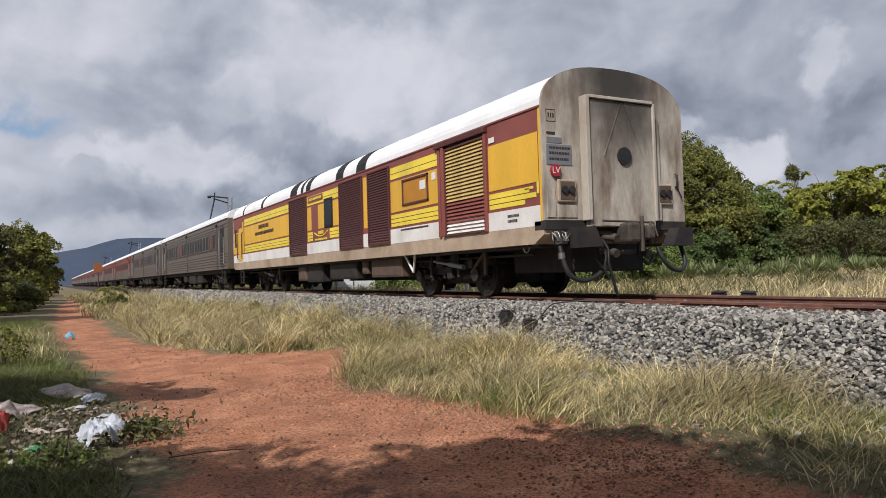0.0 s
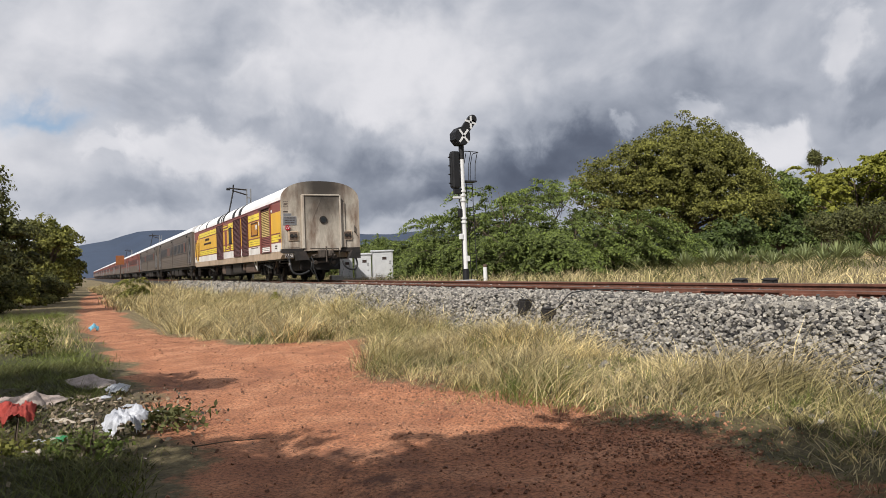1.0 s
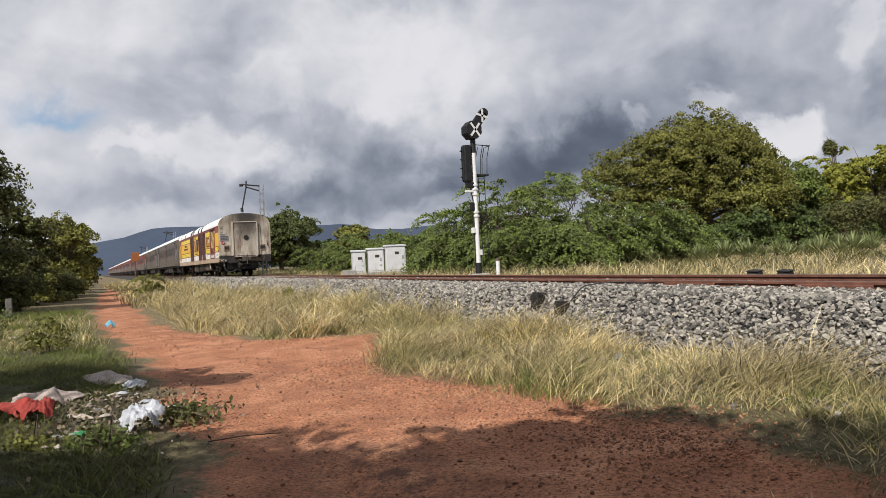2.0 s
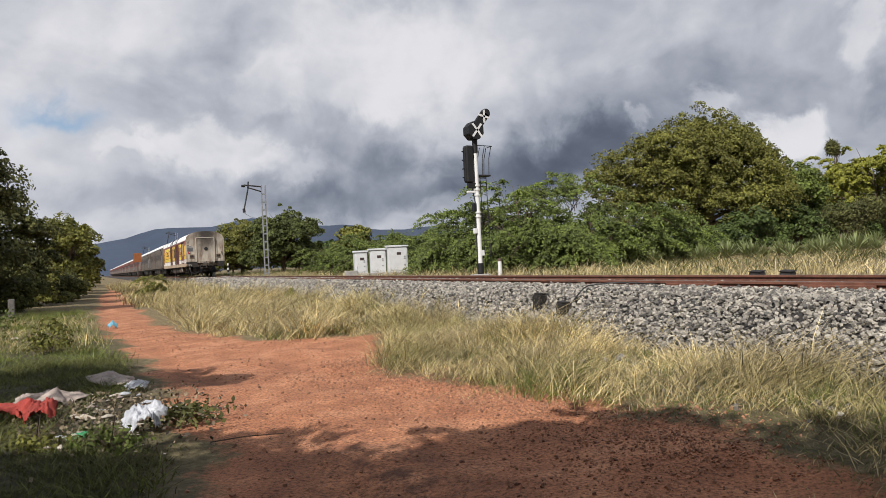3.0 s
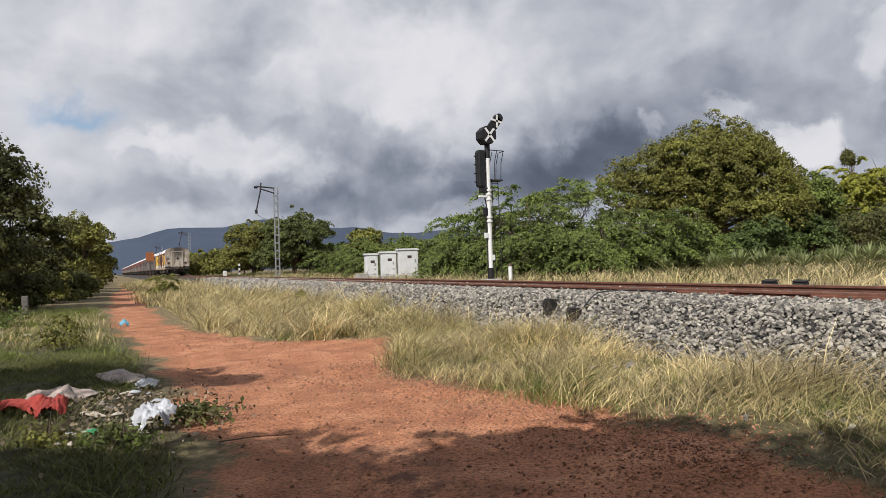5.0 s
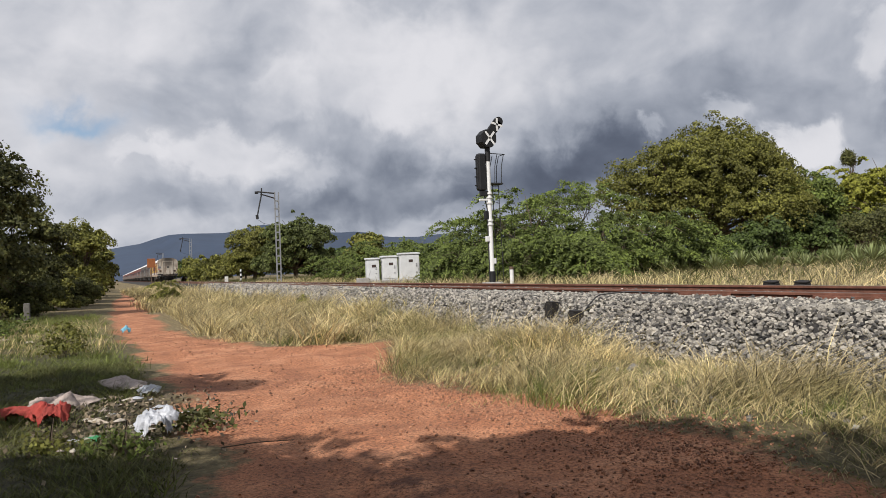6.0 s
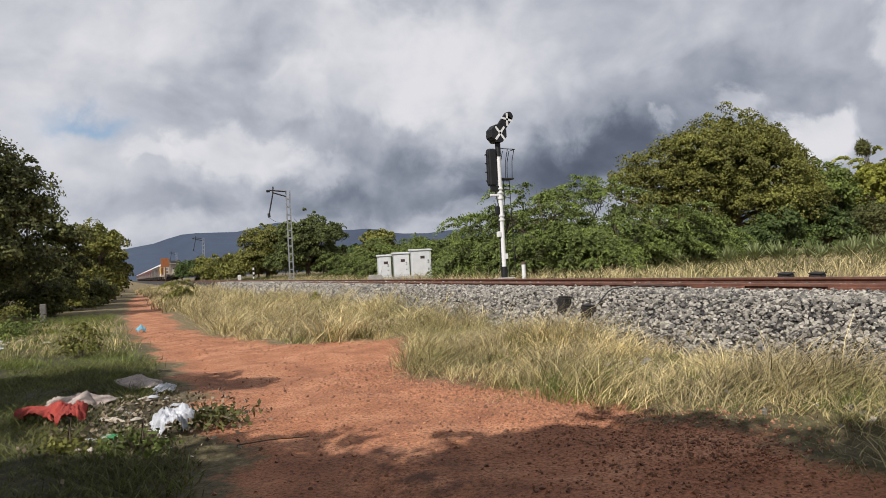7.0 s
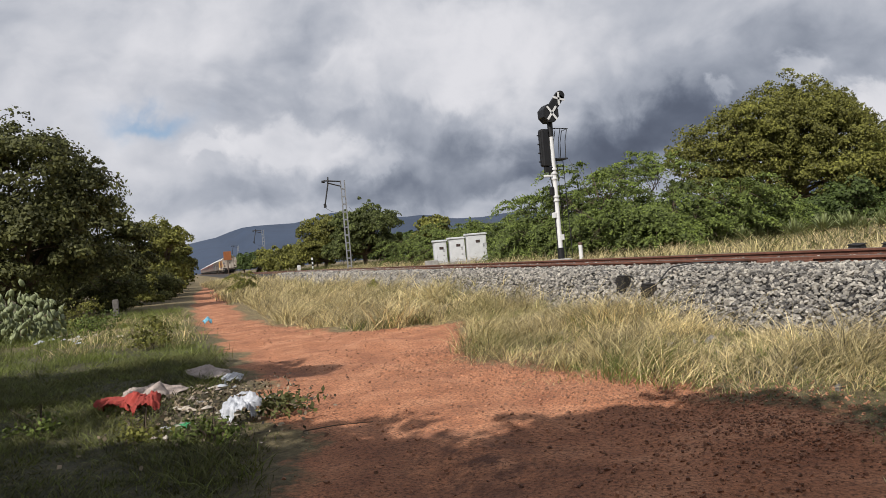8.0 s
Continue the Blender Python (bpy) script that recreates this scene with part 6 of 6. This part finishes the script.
# ---- small things near the track and path ----
def build_small():
    for x, y, z, w, h, r in ((6.66, 10.07, 0.58, 0.17, 0.34, 12), (6.56, 9.26, 0.50, 0.18, 0.31, -8)):
        s = thing("timber_stump", "short tarred timber stump in the ballast edge", "post", pose(x, y, z, 3, 2, r), "timber stumps by the ballast")
        part("stump", boxed(-w / 2, w / 2, -w / 2, w / 2, -0.2, h - 0.03, 0.012), TAR_WOOD, s)
        part("top", boxed(-w / 2 + .01, w / 2 - .01, -w / 2 + .01, w / 2 - .01, h - 0.03, h, 0.01), TAR_WOOD, s)
    c = thing("cable", "black cable lying over the ballast", "cable", pose(0, 0, 0))
    pts = []
    for k in range(24):
        t = k / 23
        x, y = 6.60 + 1.25 * t, 9.2 - 0.5 * t + 0.12 * math.sin(5 * t)
        pts.append((x, y, float(bed_z(x)) + 0.045 + 0.06 * math.sin(math.pi * t)))
    part("wire", tubed(pts, 0.011, 6), RUBBER, c)
    for x, y, w in ((10.45, 8.87, 0.30), (10.45, 8.25, 0.28)):
        s = thing("sleeper_stub", "dark timber block lying beyond the far rail", "block", pose(x, y, 0.97, 4, -3, 20), "timber blocks by the far rail")
        part("block", boxed(-w / 2, w / 2, -0.10, 0.10, -0.03, 0.11, 0.03), TAR_WOOD, s)
        part("cap", boxed(-w / 2 - .01, w / 2 + .01, -0.10, 0.10, 0.111, 0.132, 0.008), TAR_WOOD, s)
    # pebbles and clods on the path
    rng = np.random.default_rng(77)
    n = 6800
    y = 3.2 + 20 * rng.uniform(0, 1, n) ** 1.6
    x = path_mid(y) + rng.normal(0.35, 0.8, n) * path_half(y)
    keep = soil_at(x, y) > 0.25
    x, y = x[keep], y[keep]
    sz = 0.005 + 0.017 * rng.uniform(0, 1, len(x)) ** 4
    tagged(rocks("pebbles", np.stack([x, y, land(x, y) + sz * 0.3], -1), sz, PEBBLE, 78), "reddish pebbles and clods scattered on the path", "pebble", kind="stuff")
    n = 9500
    y = rng.uniform(3.6, 11.5, n)
    x = path_right(y) - 0.25 + rng.normal(0, 0.5, n)
    sz = 0.005 + 0.013 * rng.uniform(0, 1, n) ** 3
    tagged(rocks("pebbles", np.stack([x, y, land(x, y) + sz * 0.3], -1), sz, PEBBLE, 79), "gravel strewn along the path's edge", "pebble", kind="stuff")
    build_rubbish()
    # shrubs on the bank and under the trees
    tree("shrub", "leafy green weed shrub beside the path", (3.1, 47), blob_set(1.7, 1.0, 7, 81, low=0.0), 4200, 0.06, LEAF_OLIVE, 81, r=0.03, clump=0.3, spray=0.5, per=16, category="shrub")
    tree("shrub", "small leafy weed on the ballast edge", (6.3, 25.5), blob_set(0.6, 0.28, 5, 82, low=0.1), 500, 0.05, LEAF_YELLOW, 82, r=0.015, clump=0.16, spray=0.3, per=10, category="shrub")
    for x, y, h, r, sd in ((0.05, 6.9, 0.20, 0.30, 83), (-0.55, 7.3, 0.16, 0.26, 84), (-1.6, 8.3, 0.18, 0.3, 85), (-0.9, 16.5, 0.7, 0.5, 86), (-2.4, 20.5, 0.9, 0.7, 87), (-3.4, 25.5, 1.0, 0.8, 88)):
        tree("weed", "low leafy green weed beside the path", (x, y), blob_set(h, r, 5, sd, low=0.0), 500 if h < 0.3 else 900, 0.03 if h < 0.3 else 0.045, LEAF_FRESH if sd % 2 else LEAF_OLIVE, sd, r=0.008, clump=0.12 if h < 0.3 else 0.2, category="weed", per=12, group="weeds beside the path")
    build_cactus(-4.6, 23.0)
    p = thing("marker_post", "pale stone marker post, coloured darker for the trees' shade", "post", pose(-2.95, 31.5, 0.02))
    part("post", boxed(-0.11, 0.11, -0.09, 0.09, -0.1, 0.80, 0.03), SHADED_STONE, p)
    f = thing("boundary_posts", "white boundary stones among the sisal", "stone", pose(*at(43.2, 39.5), 1.15))
    part("stone", boxed(-0.12, 0.12, -0.1, 0.1, -0.1, 0.9, 0.03), SIGNAL_WHITE, f)
    part("stone", boxed(0.9, 2.1, -0.2, 0.2, 0.1, 0.35, 0.05), CONCRETE, f)
    part("stone", boxed(2.15, 2.4, -0.1, 0.1, -0.1, 0.95, 0.03), SIGNAL_WHITE, f)


def crumple(name, label, category, x, y, w, d, h, material, seed, n=30, z=0.0, rz=0):
    """Crumpled cloth or film: a heaped sheet with folds and a ragged rim."""
    rng = np.random.default_rng(seed)
    g = np.linspace(-1, 1, n)
    gx, gy = np.meshgrid(g, g)
    r = np.sqrt(gx ** 2 + gy ** 2)
    zz = 0.75 * h * np.clip(1 - (r / 1.2) ** 2, 0, 1) ** 0.55
    for k in range(8):
        a, f, ph = rng.uniform(0, 6.3), rng.uniform(2.5, 7), rng.uniform(0, 6.3)
        zz += h * 0.085 * np.sin(f * (gx * math.cos(a) + gy * math.sin(a)) + ph + 1.3 * np.sin(2.3 * gx * gy + seed)) * np.clip(1.3 - r, 0.2, 1)
    for k in range(7 if n > 12 else 0):
        a, f, ph = rng.uniform(0, 6.3), rng.uniform(8, 17), rng.uniform(0, 6.3)
        zz += h * 0.06 * np.abs(np.sin(f * (gx * math.cos(a) + gy * math.sin(a)) + ph + 2.0 * np.sin(3.1 * gx + 2.7 * gy + ph)))
    zz += rng.normal(0, h * 0.015, zz.shape)
    zz = np.maximum(zz, 0.015) + 0.02
    th = np.arctan2(gy, gx)
    rad = 1 / np.maximum(1, np.maximum(r, 1e-6) / np.maximum(np.abs(gx), np.maximum(np.abs(gy), 1e-6))) * (1 + 0.10 * np.sin(2 * th + seed) + 0.08 * np.sin(5 * th + 2 * seed)) + rng.normal(0, 0.03, r.shape)
    vx, vy = gx * w / 2 * rad, gy * d / 2 * rad
    i = (np.arange(n - 1)[:, None] * n + np.arange(n - 1)[None]).ravel()
    top = np.stack([vx, vy, zz - 0.02], -1).reshape(-1, 3)
    low = top - np.array([0, 0, 0.006])
    f1 = np.stack([i, i + 1, i + n + 1, i + n], -1)
    edge = np.concatenate([np.arange(n), np.arange(1, n) * n + n - 1, (n * n - 2) - np.arange(n - 1), (np.arange(n - 2, 0, -1)) * n])
    nx2 = np.roll(edge, -1)
    rim = np.stack([edge, nx2, nx2 + n * n, edge + n * n], -1)
    ob = np_mesh(name, np.concatenate([top, low]), np.concatenate([f1, f1[:, ::-1] + n * n, rim[:, ::-1]]), material, True)
    ob.matrix_basis = pose(x, y, float(land(x, y)) + z, 0, 0, rz)
    return tagged(ob, label, category)


def build_rubbish():
    crumple("plastic_bag", "crumpled white plastic bag on the grass", "bag", 0.36, 7.4, 0.36, 0.34, 0.27, PLASTIC_WHITE, 1)
    crumple("red_cloth", "faded red cloth lying in the grass", "cloth", -0.88, 9.0, 0.66, 0.28, 0.17, RED_CLOTH, 2, rz=-38)
    crumple("red_cloth", "bunched end of a faded red cloth", "cloth", -0.60, 8.6, 0.36, 0.32, 0.25, RED_CLOTH, 3)
    crumple("pale_cloth", "dusty pinkish rag among the rubbish", "cloth", -0.55, 9.7, 0.85, 0.5, 0.17, PALE_CLOTH, 4, rz=-20)
    crumple("pale_cloth", "grey rag along the turf", "cloth", 0.10, 10.95, 0.55, 1.1, 0.12, PALE_CLOTH, 5, rz=20)
    crumple("pale_cloth", "pale crumpled sack at the path's edge", "cloth", 0.42, 10.25, 0.3, 0.4, 0.13, PLASTIC_WHITE, 6)
    crumple("green_bag", "torn green plastic bag", "bag", -0.2, 7.65, 0.26, 0.2, 0.06, PLASTIC_GREEN, 7)
    crumple("paper_scrap", "long pale paper scrap", "paper", -0.2, 8.5, 0.10, 0.50, 0.05, CREAM_RIM, 8, rz=35)
    crumple("blue_ball", "light blue plastic bundle beside the path", "bag", 0.36, 23.0, 0.26, 0.25, 0.2, PLASTIC_BLUE, 9)
    rng = np.random.default_rng(90)
    for k in range(34):
        x, y = 0.15 + rng.normal(0, 0.42), 8.4 + rng.normal(0, 0.8)
        w = rng.uniform(0.05, 0.16)
        crumple("litter_scrap", "small scrap of paper or plastic litter", "litter", x, y - 0.35, w, w * rng.uniform(.25, 0.9), w * 0.3, (PLASTIC_WHITE, CREAM_RIM, PALE_CLOTH, CREAM_RIM)[k % 4], 100 + k, 7, 0.03, rng.uniform(0, 360))["group"] = "rubbish by the path"
    for k in range(26):
        x, y = -3.2 + rng.normal(0, 1.1), 21.5 + rng.normal(0, 1.4) + 0
        w = rng.uniform(0.08, 0.22)
        crumple("litter_scrap", "small scrap of paper or plastic litter", "litter", x, y, w, w, w * 0.4, (PLASTIC_WHITE, CREAM_RIM)[k % 2], 160 + k, 7, 0.05, rng.uniform(0, 360))["group"] = "rubbish under the trees"
    n = 1500
    x, y = 0.1 + rng.normal(0, 0.5, n), 8.5 + rng.normal(0, 0.85, n)
    lit = leaves("leaf_litter", np.stack([x, y, land(x, y) + rng.uniform(0.01, 0.06, n)], -1), 0.035, rng, LITTER, 0.0, 1.5)
    tagged(lit, "dirty mixed litter and dead leaves by the path", "litter", kind="stuff")
    # wilted leafy branch
    e = thing("wilted_branch", "wilted leafy branch dumped beside the path", "branch", pose(0.76, 7.6, 0.03))
    r2 = np.random.default_rng(91)
    b = bmesh.new()
    for k in range(7):
        a = r2.uniform(0, 6.3)
        tube(b, [(0, 0, 0.02), (0.16 * math.cos(a), 0.16 * math.sin(a), 0.12), (0.34 * math.cos(a), 0.34 * math.sin(a), 0.10)], 0.008, 5, 0.003)
    part("twigs", b, BARK, e)
    p = r2.normal(0, 1, (420, 3)) * np.array([0.19, 0.17, 0.05]) + np.array([0, 0, 0.10])
    p[:, 2] = np.abs(p[:, 2])
    c = tagged(leaves("leaf_mass", p, 0.034, r2, LEAF_DARK, 0.2, 2.0), kind="stuff")
    c.parent = e
    s = thing("stick", "thin dry stick on the path", "stick", pose(1.15, 6.6, 0.02, 0, 0, -8))
    part("stick", tubed([(-0.3, 0, 0.01), (0, 0.02, 0.02), (0.34, 0, 0.012)], 0.007, 6, 0.004), BARK, s)


def build_cactus(x0, y0):
    e = thing("prickly_pear", "pale green prickly pear clump", "cactus", pose(x0, y0, float(land(x0, y0))))
    rng = random.Random(4)
    bm = bmesh.new()
    bmesh.ops.create_icosphere(bm, subdivisions=1, radius=1, matrix=Matrix.Diagonal((0.085, 0.026, 0.135, 1)))
    for f in bm.faces:
        f.smooth = True
    pad = None
    for k in range(290):
        a, q = rng.uniform(0, 6.3), rng.uniform(0, 1) ** 0.5 * 1.1
        z = rng.uniform(0.08, 1.75) * (1 - 0.45 * q)
        m = pose(q * math.cos(a), q * math.sin(a), z, rng.uniform(-35, 35), rng.uniform(-35, 35), rng.uniform(0, 360))
        if pad is None:
            pad = part("pad", bm, CACTUS, e)
            pad.matrix_basis = m
        else:
            again(pad, m, e)
    part("stem", tubed([(0, 0, -0.1), (0, 0, 0.5)], 0.09, 8, 0.05), BARK, e)


def build_hills():
    """A far ridge all round the horizon's visible side."""
    xs = np.linspace(-25, 100, 126)
    el = np.interp(xs, [-25, -6, -2, 0.1, 2.0, 4.4, 8, 11, 15, 20, 30, 45, 56, 62, 70, 100], [1.5, 1.6, 1.9, 2.45, 2.75, 3.15, 3.55, 3.8, 3.3, 2.8, 2.4, 2.6, 4.4, 5.4, 4.5, 2.0])
    rng = np.random.default_rng(6)
    el = el + np.convolve(rng.normal(0, 0.07, len(xs) + 4), np.ones(5) / 5, "valid") + 0.03 * np.sin(xs * 2.1)
    verts = []
    for d, s in ((3400, 1.0), (2700, 0.62), (2100, 0.25), (1700, -0.02)):
        a = np.radians(xs)
        wob = 1 + 0.05 * np.sin(xs * 0.9 + d)
        verts.append(np.stack([d * np.sin(a) * wob, d * np.cos(a) * wob, d * np.tan(np.radians(el * s)) * (1 + 0.1 * np.sin(xs * 1.7 + d) * (s < 1)) + 1], -1))
    v = np.concatenate(verts)
    n = len(xs)
    i = (np.arange(3)[:, None] * n + np.arange(n - 1)[None]).ravel()
    tagged(np_mesh("backdrop", v, np.stack([i, i + n, i + n + 1, i + 1], -1), HILL, True), "wooded hills on the horizon, distance haze put into their blue colour", "hills", kind="structure")


build_hills()
build_trees()
build_sisal()
build_grass()
build_signal()
build_masts()
build_cabinets()
build_small()


# ---- what moves: the train draws away ----
def motions():
    ts = [0.25 * k for k in range(33)]
    walk(POWER, [(t, pose(TRACK, train_y(t), RAIL)) for t in ts])
    for k, c in enumerate(COACHES):
        walk(c, [(t, pose(TRACK, train_y(t) + PITCH * (k + 1), RAIL)) for t in ts])
    for w in WHEELSETS:
        y = w.location.y
        walk(w, [(k / FPS, pose(0, y, WHEEL_R, -math.degrees((train_y(k / FPS) - train_y(0)) / WHEEL_R))) for k in range(8 * FPS + 1)])


motions()
